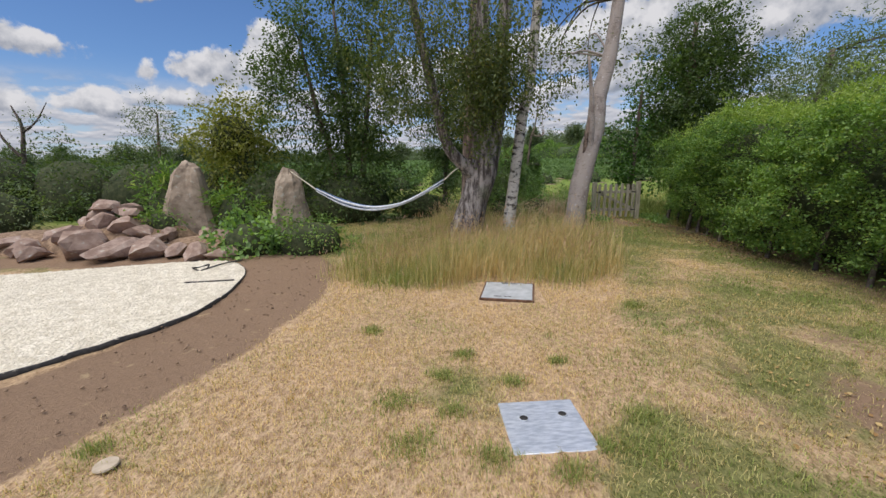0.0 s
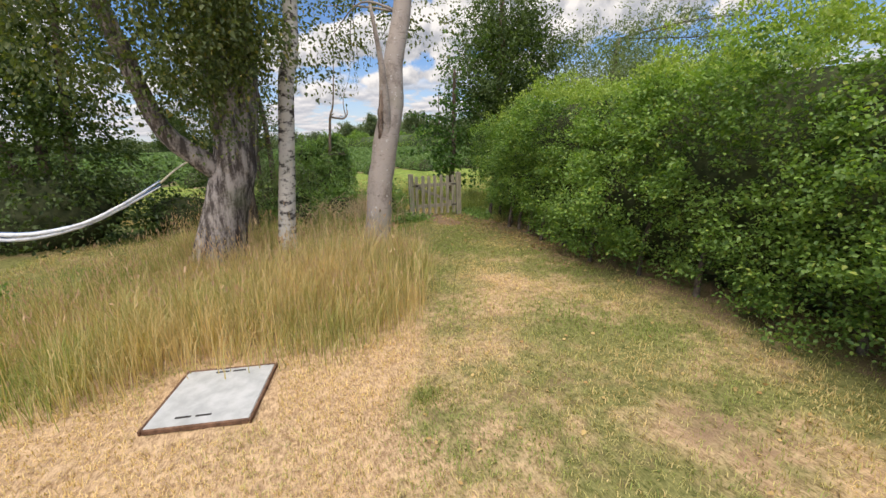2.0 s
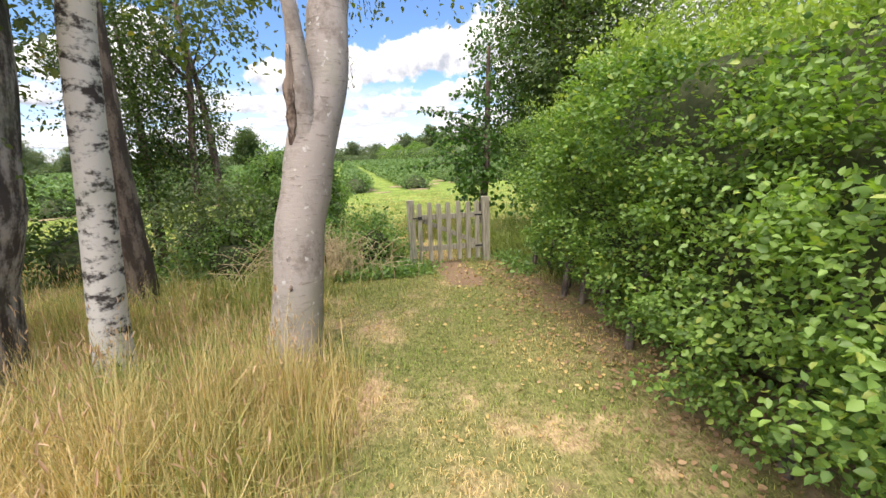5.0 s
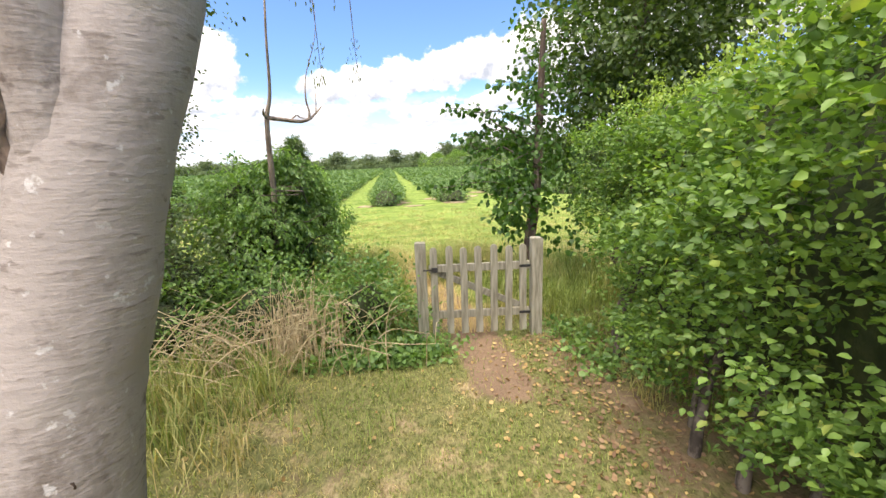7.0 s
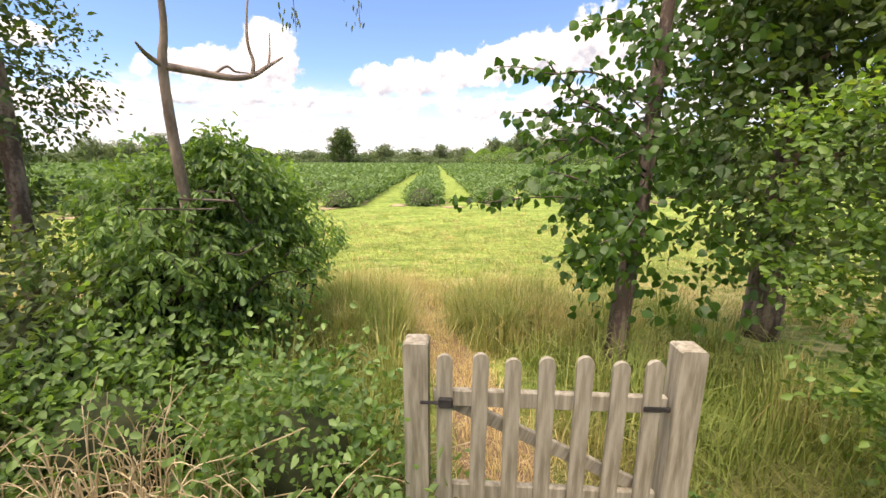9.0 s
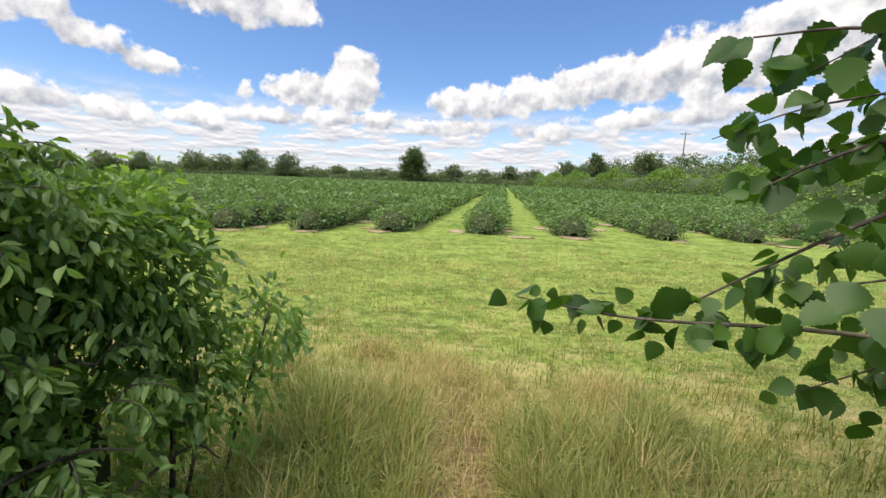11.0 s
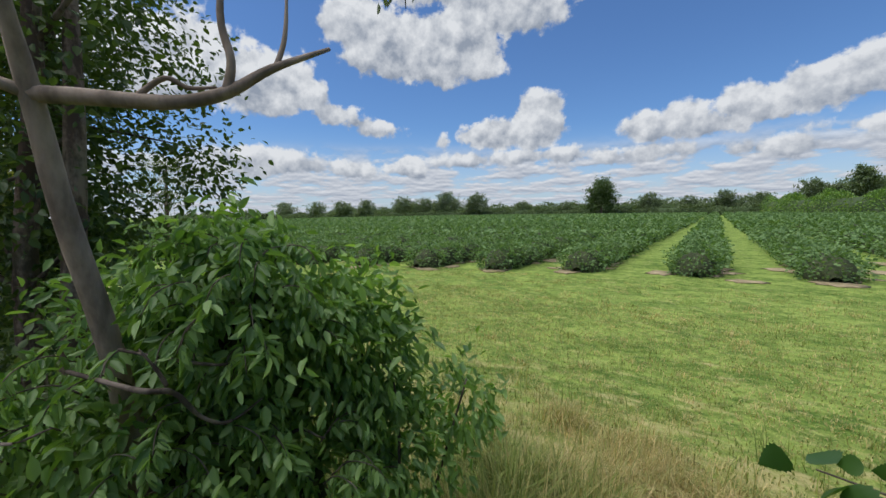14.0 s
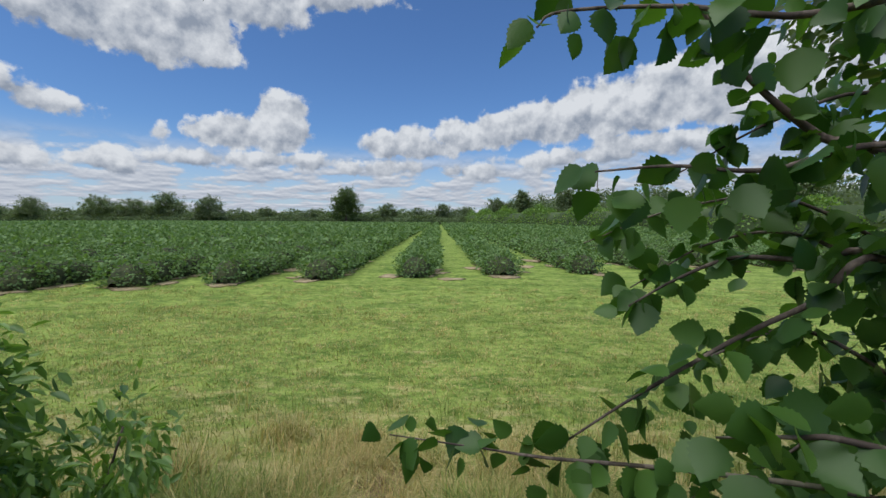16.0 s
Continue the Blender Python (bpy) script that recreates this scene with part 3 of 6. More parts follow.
# ---- trees in the garden ----
tree("birch_tree", "old multi-stemmed birch with dark fissured trunk in long dry grass",
     [([(0.36, 7.5, -0.1), (0.45, 7.48, 0.25), (0.60, 7.45, 0.8), (0.76, 7.45, 1.3), (0.80, 7.45, 1.6)], [0.40, 0.31, 0.25, 0.25, 0.22]),
      ([(0.70, 7.45, 1.15), (0.40, 7.35, 1.42), (0.12, 7.25, 1.75), (-0.08, 7.2, 2.5), (-0.45, 7.1, 4.2), (-0.7, 7.0, 6.0)], [0.14, 0.12, 0.095, 0.085, 0.07, 0.04]),
      ([(0.78, 7.45, 1.4), (0.75, 7.5, 2.6), (0.70, 7.5, 4.4), (0.6, 7.5, 7.0)], [0.20, 0.17, 0.13, 0.06]),
      ([(0.85, 7.45, 1.3), (1.0, 7.5, 2.2), (1.1, 7.6, 3.6), (1.4, 7.7, 6.5)], [0.16, 0.14, 0.11, 0.05])],
     [((0.4, 7.2, 3.9), (1.6, 1.4, 1.1), 0.42), ((-0.5, 6.9, 5.2), (1.6, 1.5, 1.4), 0.4), ((0.8, 6.9, 5.4), (1.2, 1.2, 1.2), 0.2), ((0.45, 7.0, 2.35), (0.5, 0.45, 0.75), 0.22),
      ((-0.55, 7.2, 2.7), (0.6, 0.6, 0.7), 0.2), ((1.0, 6.9, 2.9), (0.55, 0.5, 0.7), 0.3), ((0.2, 7.0, 6.8), (1.2, 1.2, 0.9), 0.12)],
     old_bark, birch_leaf, 270, 20, 0.12, 0.055, 7, 0.025, droop=0.8, trunk_label="dark cracked bark with pale flakes")
weeping = bpy.data.objects["birch_tree"]


def weeping_leaves(name, heads, count, long, mat, parent, size=0.045):
    """Leaves along thin twigs that hang from a crown: heads are (centre, radii, weight)."""
    total = sum(w for _, _, w in heads)
    at_ = []
    for c, r, w in heads:
        for _ in range(int(count * w / total)):
            p0 = np.array(c) + unit(rng.normal(size=3)) * np.array(r) * rng.uniform(0.2, 1.0) ** 0.5
            l = rng.uniform(0.35, 1.0) * long
            k = np.arange(0, l, 0.026)
            sway = rng.normal(size=3) * np.array([0.13, 0.13, 0.0])
            at_.append(p0 + np.outer(k, (0, 0, -1.0)) + np.outer((k / l) ** 2 * l, sway) + rng.normal(size=(len(k), 3)) * 0.022)
    at_ = np.vstack(at_)
    at_ = at_[at_[:, 2] > 1.25]
    return tagged(leaves(name, at_, np.tile((0.0, 0.0, -0.6), (len(at_), 1)), size, mat, parent, 0.6, 0.5), kind="stuff")


weeping_leaves("hanging_foliage", [((0.75, 7.0, 3.1), (0.55, 0.4, 0.7), 1.0), ((0.35, 6.9, 3.6), (0.9, 0.5, 0.8), 1.2), ((-0.5, 6.9, 3.6), (0.7, 0.5, 0.7), 0.5), ((1.2, 7.1, 3.4), (0.45, 0.4, 0.6), 0.6),
                                 ((-0.2, 6.8, 4.6), (1.3, 0.8, 0.7), 0.5), ((-1.2, 7.2, 3.6), (0.5, 0.5, 0.6), 0.3)], 350, 1.5, birch_leaf, weeping)
tree("birch_tree", "slender silver birch with peeling white bark",
     [([(1.24, 7.55, -0.1), (1.26, 7.55, 0.4), (1.36, 7.55, 1.3), (1.47, 7.55, 2.3), (1.58, 7.55, 2.8), (1.75, 7.6, 5.0), (1.9, 7.6, 7.0)], [0.13, 0.115, 0.10, 0.095, 0.09, 0.07, 0.04])],
     [((1.5, 7.3, 4.4), (0.8, 0.7, 0.9), 0.35), ((1.9, 7.2, 6.4), (0.8, 0.8, 0.9), 0.15)],
     birch_bark, birch_leaf, 150, 16, 0.13, 0.055, 5, 0.015, droop=0.8, trunk_label="white papery bark with black cracks")
tree("brown_tree", "straight brown-barked tree standing behind the birches",
     [([(0.58, 9.25, -0.1), (0.60, 9.24, 0.8), (0.63, 9.24, 1.9), (0.70, 9.3, 3.6), (0.8, 9.3, 6.0)], [0.24, 0.19, 0.17, 0.14, 0.07])],
     [((-0.3, 9.8, 4.2), (1.0, 0.9, 0.9), 0.3), ((0.4, 9.6, 5.8), (0.8, 0.8, 0.8), 0.1)], brown_bark, birch_leaf, 150, 15, 0.14, 0.06, 6, 0.03)
ash = tree("ash_tree", "leaning pale grey tree with smooth scarred bark beside the path",
     [([(2.41, 7.50, -0.1), (2.45, 7.50, 0.15), (2.50, 7.53, 0.45), (2.56, 7.58, 0.95), (2.635, 7.62, 1.25), (2.71, 7.66, 1.6), (2.85, 7.74, 2.05), (2.92, 7.86, 2.6), (3.12, 8.0, 3.3), (3.25, 8.1, 4.2), (3.45, 8.15, 6.0)],
       [0.25, 0.20, 0.18, 0.176, 0.172, 0.172, 0.155, 0.14, 0.13, 0.11, 0.06])],
     [((3.4, 8.9, 3.6), (0.9, 0.6, 0.6), 0.35), ((2.2, 8.7, 3.4), (0.6, 0.5, 0.6), 0.25), ((3.4, 8.1, 5.0), (1.0, 1.0, 0.7), 0.15), ((3.6, 8.2, 6.2), (1.2, 1.1, 0.8), 0.12), ((1.9, 8.6, 2.9), (0.5, 0.4, 0.6), 0.25)],
     pale_bark, birch_leaf, 150, 16, 0.14, 0.06, 7, 0.025, trunk_label="smooth pale grey bark with knots and scars")

limbs("fork", [([(2.53, 7.60, 0.4), (2.60, 7.63, 0.95), (2.665, 7.64, 1.3), (2.68, 7.61, 1.6), (2.685, 7.57, 1.9), (2.69, 7.54, 2.25), (2.66, 7.5, 2.6), (2.56, 7.45, 3.2)], [0.07, 0.11, 0.125, 0.112, 0.085, 0.058, 0.038, 0.02])],
      pale_bark, ash, "side stem with torn bark", 16, 0.03)
limbs("wound", [([(2.595, 7.545, 1.48), (2.605, 7.535, 1.68), (2.625, 7.51, 1.9), (2.645, 7.49, 2.2)], [0.010, 0.030, 0.036, 0.012])], brown_bark, ash, "torn brown wound in the bark", 10, 0.22)
for kx, ky, kz, kr in ((2.69, 7.485, 1.28, 0.018), (2.585, 7.45, 1.05, 0.014), (2.77, 7.63, 1.75, 0.018), (2.49, 7.365, 0.62, 0.014), (2.64, 7.435, 0.80, 0.013)):
    v, q, f = lump((kx, ky, kz), (kr, kr * 0.9, kr * 1.5), kx * 9, 0.5, 7, 10)
    build("knot", v, [q, f], brown_bark, ash, "dark bark knot", smooth=True)

# the bare sapling out of the ivy by the gate
sapling_bark = plain_material("sapling_bark", (0.17, 0.13, 0.10), (0.42, 0.33, 0.26), 14.0, 0.9, 0.004, 0.0, (1, 1, 0.4))
sapling = thing("bare_sapling", "bare grey sapling with forked leafless branches rising from ivy", "tree")
limbs("trunk", [([(2.15, 10.95, -0.05), (2.18, 10.92, 0.8), (2.22, 10.86, 1.35), (2.25, 10.78, 1.75), (2.28, 10.73, 2.07), (2.35, 10.68, 2.3), (2.40, 10.6, 2.8), (2.46, 10.6, 3.5)],
                 [0.046, 0.038, 0.032, 0.028, 0.024, 0.016, 0.011, 0.006])], sapling_bark, sapling, "", 10)
for line, r in (([(2.28, 10.73, 2.07), (2.40, 10.82, 2.06), (2.54, 10.94, 2.05), (2.62, 11.03, 2.08), (2.68, 11.12, 2.15), (2.72, 11.28, 2.24)], [0.026, 0.024, 0.022, 0.019, 0.014, 0.007]),
                ([(2.62, 11.03, 2.08), (2.63, 11.04, 2.16), (2.61, 11.03, 2.28), (2.63, 11.05, 2.52), (2.76, 11.0, 2.85), (2.80, 10.95, 3.1)], [0.016, 0.013, 0.011, 0.006, 0.004, 0.003]),
                ([(2.68, 11.13, 2.15), (2.685, 11.16, 2.24), (2.69, 11.17, 2.36)], [0.010, 0.008, 0.004]),
                ([(2.28, 10.73, 2.07), (2.275, 10.66, 2.09), (2.30, 10.57, 2.10), (2.33, 10.48, 2.12)], [0.02, 0.016, 0.012, 0.006]),
                ([(2.47, 10.88, 2.06), (2.52, 10.93, 2.11), (2.55, 10.97, 2.09), (2.61, 11.01, 2.09)], [0.01, 0.008, 0.007, 0.004])):
    limbs("branch", [(line, [k * 0.85 for k in r])], sapling_bark, sapling, "", 8)

# ---- the clipped hedge along the path ----
hedge = thing("hedge", "tall clipped hawthorn hedge with leafy face and shaggy top", "hedge")


def hedge_skin(n, low=0.12):
    """Places on the face and the top of the hedge, with outward ways."""
    y = rng.uniform(-2.0, 10.1, n)
    k = rng.uniform(0, 1, n)
    face = k < 0.72
    top = 2.14 - 0.02 * y - 0.14 * np.clip((4.0 - y) / 2.0, 0, 1) + 0.10 * np.sin(y * 1.9) + 0.07 * np.sin(y * 5.1)
    z = np.where(face, low + (top - low) * rng.uniform(0, 1, n) ** 0.85, top)
    swell = 0.14 * np.sin(y * 2.3 + z * 2.0) + 0.10 * np.sin(y * 5.7 - z * 4.1) + 0.09 * np.sin(y * 11.3 + z * 7.7) + 0.22 * np.sin(np.pi * np.clip(z / top, 0, 1))
    billow = np.array([noise.noise(Vector((b * 2.6, c * 3.1, 3.0))) + 0.6 * noise.noise(Vector((b * 6.1, c * 6.7, 9.0))) for b, c in zip(y, z)])
    swell = swell + 0.30 * billow + 0.10 * np.clip(rng.normal(size=n), -1.3, 1.6)
    front = 4.86 + 0.10 * np.clip(y - 5.5, 0, 1) - swell + 0.24 * np.clip(y - 7.2, 0, 3) + 0.25 * np.clip(0.5 - z, 0, 1)
    x = np.where(face, front, front + rng.uniform(0, 1.5, n))
    z = np.where(face, z, top + 0.13 * np.abs(rng.normal(size=n)))
    out = np.where(face[:, None], np.array([-1.0, 0, 0.25]), np.array([-0.1, 0, 1.0]))
    return np.stack([x, y, z], axis=1), out, face


p, o, f = hedge_skin(4300)
open_foot = (p[:, 1] > 7.4) & (p[:, 2] < 1.0) & (rng.uniform(0, 1, len(p)) < 0.6)
p, o, f = p[~open_foot], o[~open_foot], f[~open_foot]
reps = 50
at = np.repeat(p, reps, axis=0) + rng.normal(size=(len(p) * reps, 3)) * np.repeat(rng.uniform(0.03, 0.085, len(p)), reps)[:, None] * np.array([1.0, 1.25, 0.7])
out = np.repeat(o, reps, axis=0)
isface = np.repeat(f, reps)
keep = at[:, 2] > 0.04
tagged(leaves("foliage", at[keep & isface], out[keep & isface], 0.034, hedge_leaf, hedge, 0.66, 0.15), kind="stuff")
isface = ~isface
tagged(leaves("top_growth", at[isface], out[isface], 0.034, hedge_lit_top_leaf, hedge, 0.6, 0.0, label="pale fresh shoots on the hedge top, coloured brighter as if lit"), kind="stuff")
# dark shell behind the leaves, its colour stands for shade in the hollows
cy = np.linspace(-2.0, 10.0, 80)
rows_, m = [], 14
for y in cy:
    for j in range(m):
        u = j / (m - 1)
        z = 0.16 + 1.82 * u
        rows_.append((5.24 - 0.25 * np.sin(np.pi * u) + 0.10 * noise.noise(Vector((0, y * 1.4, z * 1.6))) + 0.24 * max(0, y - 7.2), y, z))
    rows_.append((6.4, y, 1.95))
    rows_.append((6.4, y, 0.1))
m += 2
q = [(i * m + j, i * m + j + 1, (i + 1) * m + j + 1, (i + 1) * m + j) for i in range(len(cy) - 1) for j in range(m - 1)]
build("inner_growth", rows_, [np.array(q)], inner_shade, hedge, smooth=True)
for y, x in [(5.72, 4.8), (6.5, 5.0), (4.4, 4.95), (7.6, 5.12), (8.35, 5.2), (3.2, 5.0), (8.9, 5.25), (2.2, 5.0), (6.95, 4.92), (8.15, 5.05), (9.2, 5.2), (9.5, 5.35), (7.9, 5.1), (5.1, 4.95)]:
    limbs("stem", [([(x - 0.06, y, -0.05), (x - 0.02, y + 0.03, 0.2), (x + 0.06, y + 0.05, 0.5), (x + 0.2, y, 0.9)], [0.035, 0.028, 0.024, 0.02])], twig_bark, hedge, "", 7)

# ---- picket gate ----
gate_dir = math.degrees(math.atan2(-0.07, 1.11))


def board(w, d, h, round_top=False):
    """An upright board with eased edges; pickets have rounded heads."""
    bm = bmesh.new()
    if round_top:
        ring = [(-w / 2, 0), (w / 2, 0)] + [(w / 2 * math.cos(a), h - w / 2 + w / 2 * math.sin(a)) for a in np.linspace(0, math.pi, 9)]
    else:
        ring = [(-w / 2, 0), (w / 2, 0), (w / 2, h - 0.008), (w / 2 - 0.008, h), (-w / 2 + 0.008, h), (-w / 2, h - 0.008)]
    front = [bm.verts.new((x, -d / 2, z)) for x, z in ring]
    back = [bm.verts.new((x, d / 2, z)) for x, z in ring]
    bm.faces.new(front)
    bm.faces.new(back[::-1])
    for i in range(len(ring)):
        j = (i + 1) % len(ring)
        bm.faces.new((front[j], front[i], back[i], back[j]))
    bmesh.ops.recalc_face_normals(bm, faces=bm.faces)
    return bm


def rail(length, h, d):
    bm = bmesh.new()
    bmesh.ops.create_cube(bm, size=1, matrix=Matrix.Diagonal((length, d, h, 1)))
    bmesh.ops.bevel(bm, geom=bm.edges[:], offset=0.004, segments=1, affect="EDGES")
    return bm


for x, y in ((3.675, 9.876), (4.70, 9.815)):
    post = thing("gate_post", "square weathered oak gate post grey with age", "post", "gate posts", (x, y, 0), gate_dir)
    bm = board(0.095, 0.095, 1.0)
    part("post", bm, gate_wood, post).location = (0, 0, -0.1)
gate = thing("picket_gate", "closed low picket gate of weathered grey oak", "gate", "", (4.19, 9.845, 0), gate_dir)
for i in range(7):
    x = -0.405 + i * 0.132
    b = part("picket", board(0.062, 0.018, 0.80 + 0.01 * math.sin(i * 2.1), True), gate_wood, gate)
    b.matrix_basis = pose(x, -0.03, 0.055, 0, 0.5 * math.sin(i * 1.7), 0)
for z in (0.23, 0.66):
    b = part("rail", rail(0.90, 0.07, 0.03), gate_wood, gate)
    b.location = (0, -0.004, z)
b = part("brace", rail(0.93, 0.06, 0.022), gate_wood, gate, "diagonal brace")
b.matrix_basis = pose(0.0, 0.024, 0.445, 0, 25, 0)
latch = part("latch", rail(0.055, 0.04, 0.02), black_hole, gate, "black iron latch")
latch.location = (-0.40, -0.05, 0.66)
bar = part("bolt", rail(0.12, 0.012, 0.012), black_hole, gate, "black iron bolt")
bar.location = (-0.44, -0.052, 0.66)
for z in (0.23, 0.66):
    h_ = part("hinge", rail(0.10, 0.022, 0.006), black_hole, gate, "black iron strap hinge")
    h_.location = (0.40, -0.043, z)

# ---- inspection covers in the lawn ----
cover = thing("inspection_cover", "square galvanised steel drain cover with two lifting holes in grass", "cover", "drain covers", (0.655, 2.05, 0.012), 4)
part("plate", rail(0.47, 0.02, 0.46), galvanised, cover).matrix_basis = pose(0, 0, 0, 0, 0, 0)
for x, y in ((-0.11, 0.06), (0.13, 0.08)):
    bm = bmesh.new()
    bmesh.ops.create_circle(bm, cap_ends=True, radius=0.028, segments=14)
    ring = part("lifting_hole", bm, black_hole, cover)
    ring.location = (x, y, 0.0135)
    v, qd, tr = tube([(0.028 * math.cos(a), 0.028 * math.sin(a), 0) for a in np.linspace(0, 2 * math.pi, 9)], [0.003, 0.003], 5, 2)
    rim = build("rim", v, [qd, tr], galvanised, ring)
    rim.location = (0, 0, 0.002)
cover = thing("inspection_cover", "square pale grey drain cover in a rusty frame", "cover", "drain covers", (0.79, 4.46, 0.015), -12)
part("plate", rail(0.56, 0.02, 0.58), concrete_grey, cover)
for x, y, w, l in ((-0.289, 0, 0.016, 0.62), (0.289, 0, 0.016, 0.62), (0, 0.300, 0.560, 0.016), (0, -0.300, 0.560, 0.016)):
    part("frame_bar", rail(w, 0.03, l), rust, cover, "rusty iron frame").location = (x, y, -0.004)
for x, y in ((-0.05, 0.25), (0.06, 0.25), (-0.10, -0.22), (0.01, -0.22)):
    part("key_slot", rail(0.09, 0.006, 0.022), black_hole, cover).location = (x, y, 0.009)

# ---- gravel bed, edging, rockery and standing stones ----
gravel_ring = GRAVEL_EDGE + [(-4.3, 6.06), (-5.4, 5.75), (-6.4, 5.5), (-9.0, 5.2), (-11.0, 3.5), (-9.0, 1.6), (-6.0, 1.4)]
ring2d = smooth_line([(x, y, 0) for x, y in gravel_ring + gravel_ring[:1]], 5)[:-1]
bm = bmesh.new()
top = [bm.verts.new((x, y, 0.022)) for x, y, _ in ring2d]
bot = [bm.verts.new((x, y, -0.05)) for x, y, _ in ring2d]
bm.faces.new(top)
for i in range(len(top)):
    j = (i + 1) % len(top)
    bm.faces.new((top[i], bot[i], bot[j], top[j]))
bmesh.ops.recalc_face_normals(bm, faces=bm.faces)
me = bpy.data.meshes.new("gravel_bed")
bm.to_mesh(me)
bm.free()
me.materials.append(gravel_mat)
gravel_bed = tagged(new("gravel_bed", me), "bed of pale cream stone chippings", "gravel", kind="structure")


def inside(x, y, ring):
    c = np.zeros(np.shape(x), dtype=bool)
    for (ax, ay), (bx, by) in zip(ring, ring[1:] + ring[:1]):
        c ^= ((ay > y) != (by > y)) & (x < (bx - ax) * (y - ay) / (by - ay + 1e-12) + ax)
    return c


# chippings as small uneven stones over the bed
px, py = rng.uniform(-7.6, -2.4, 26000), rng.uniform(1.6, 6.3, 26000)
ok = inside(px, py, [(x, y) for x, y, _ in ring2d])
px, py = px[ok], py[ok]
n = len(px)
s = rng.uniform(0.008, 0.022, (n, 1, 1))
octa = np.array([[1, 0, 0], [0, 1, 0], [-1, 0, 0], [0, -1, 0], [0, 0, 0.7], [0, 0, -0.7]])
v = octa[None] * s * rng.uniform(0.6, 1.3, (n, 6, 1))
a = rng.uniform(0, 6.28, n)
v = np.stack([v[..., 0] * np.cos(a)[:, None] - v[..., 1] * np.sin(a)[:, None], v[..., 0] * np.sin(a)[:, None] + v[..., 1] * np.cos(a)[:, None], v[..., 2]], axis=-1)
v = (v + np.stack([px, py, np.full(n, 0.024)], axis=1)[:, None]).reshape(-1, 3)
o6 = (np.arange(n) * 6)[:, None]
tris = np.vstack([o6 + np.array([[i, (i + 1) % 4, 4]]) for i in range(4)])
tagged(build("chippings", v, [tris], pebble_mat), "loose pale stone chippings on the bed", "gravel", kind="stuff")

# black plastic edging strip, a little proud and wavy
edge = smooth_line([(x, y, 0) for x, y in GRAVEL_EDGE], 8)
ev, eq = [], []
for i, (x, y, _) in enumerate(edge):
    t = unit(edge[min(i + 1, len(edge) - 1)] - edge[max(i - 1, 0)])
    nrm = np.array([t[1], -t[0], 0])
    h = 0.026 + 0.005 * math.sin(i * 0.9)
    for side, z in ((0.002, -0.05), (0.002, h), (0.009, h), (0.009, -0.05)):
        ev.append(np.array([x, y, z]) + nrm * side)
for i in range(len(edge) - 1):
    for j in range(4):
        eq.append((i * 4 + j, i * 4 + (j + 1) % 4, i * 4 + 4 + (j + 1) % 4, i * 4 + 4 + j))
tagged(build("lawn_edging", ev, [np.array(eq)], black_edge), "thin wavy black plastic edging round the gravel", "edging")


def rock_mesh(seed, size, squash=(1, 0.8, 0.6), rough=0.35, cuts=2):
    """A broken angular stone."""
    bm = bmesh.new()
    bmesh.ops.create_icosphere(bm, subdivisions=cuts, radius=1)
    r = random.Random(seed)
    planes = [(Vector((r.gauss(0, 1), r.gauss(0, 1), r.gauss(0, 1))).normalized(), r.uniform(0.38, 0.72)) for _ in range(12)]
    for vert in bm.verts:
        for nrm, dist in planes:
            k = vert.co.dot(nrm)
            if k > dist:
                vert.co -= nrm * (k - dist)
        vert.co += vert.co.normalized() * rough * 0.2 * noise.noise(vert.co * 2.3 + Vector((seed, 0, 0)))
        vert.co = Vector((vert.co.x * squash[0], vert.co.y * squash[1], vert.co.z * squash[2])) * size
    return bm


def rock(name, label, at, size, squash, turn, tilt, seed, mat, group=""):
    bm = rock_mesh(seed, size, squash)
    me = bpy.data.meshes.new(name)
    bm.to_mesh(me)
    bm.free()
    me.materials.append(mat)
    ob = new(name, me)
    low = min((pose(0, 0, 0, tilt, tilt * 0.5, turn) @ v.co).z for v in me.vertices)
    ob.matrix_basis = pose(at[0], at[1], at[2] - low - 0.35 * abs(low) * (at[2] < 0.1), tilt, tilt * 0.5, turn)
    return tagged(ob, label, "rock", group)


ROCKS = ((-6.2, 6.7, 0, .50), (-5.6, 6.5, 0, .42), (-5.0, 6.6, 0, .34), (-4.55, 6.62, 0, .24), (-4.1, 6.42, 0, .27), (-3.65, 6.45, 0, .25), (-7.0, 6.5, 0, .32), (-7.6, 6.9, 0, .3),
         (-6.9, 7.2, 0.1, .36), (-6.4, 7.4, 0.25, .36), (-5.9, 7.3, 0.25, .33), (-5.5, 7.1, 0.2, .30), (-6.7, 7.7, 0.42, .3), (-6.2, 7.8, 0.5, .27), (-6.45, 7.6, 0.68, .24),
         (-6.0, 7.5, 0.55, .2), (-5.2, 7.4, 0.1, .26), (-7.5, 7.6, 0.1, .34), (-8.2, 7.2, 0, .33), (-4.9, 7.15, 0, .22), (-4.55, 7.5, 0.1, .2), (-4.2, 7.4, 0.1, .17), (-8.6, 6.6, 0, .28),
         (-4.4, 6.95, 0, .2), (-5.1, 6.95, 0.1, .22), (-7.2, 8.0, 0.2, .3), (-9.3, 6.8, 0, .3))
for i, (x, y, z, s) in enumerate(ROCKS):
    r = random.Random(i)
    rock("rockery_stone", "rough reddish-brown rockery stone in a heap beside the gravel" if s > 0.28 else "small broken brown rockery stone in a heap", (x, y, z), s,
         (1.45, 1.05, 0.74), r.uniform(0, 360), r.uniform(-12, 12), i + 3, rock_stone, "rockery stones")
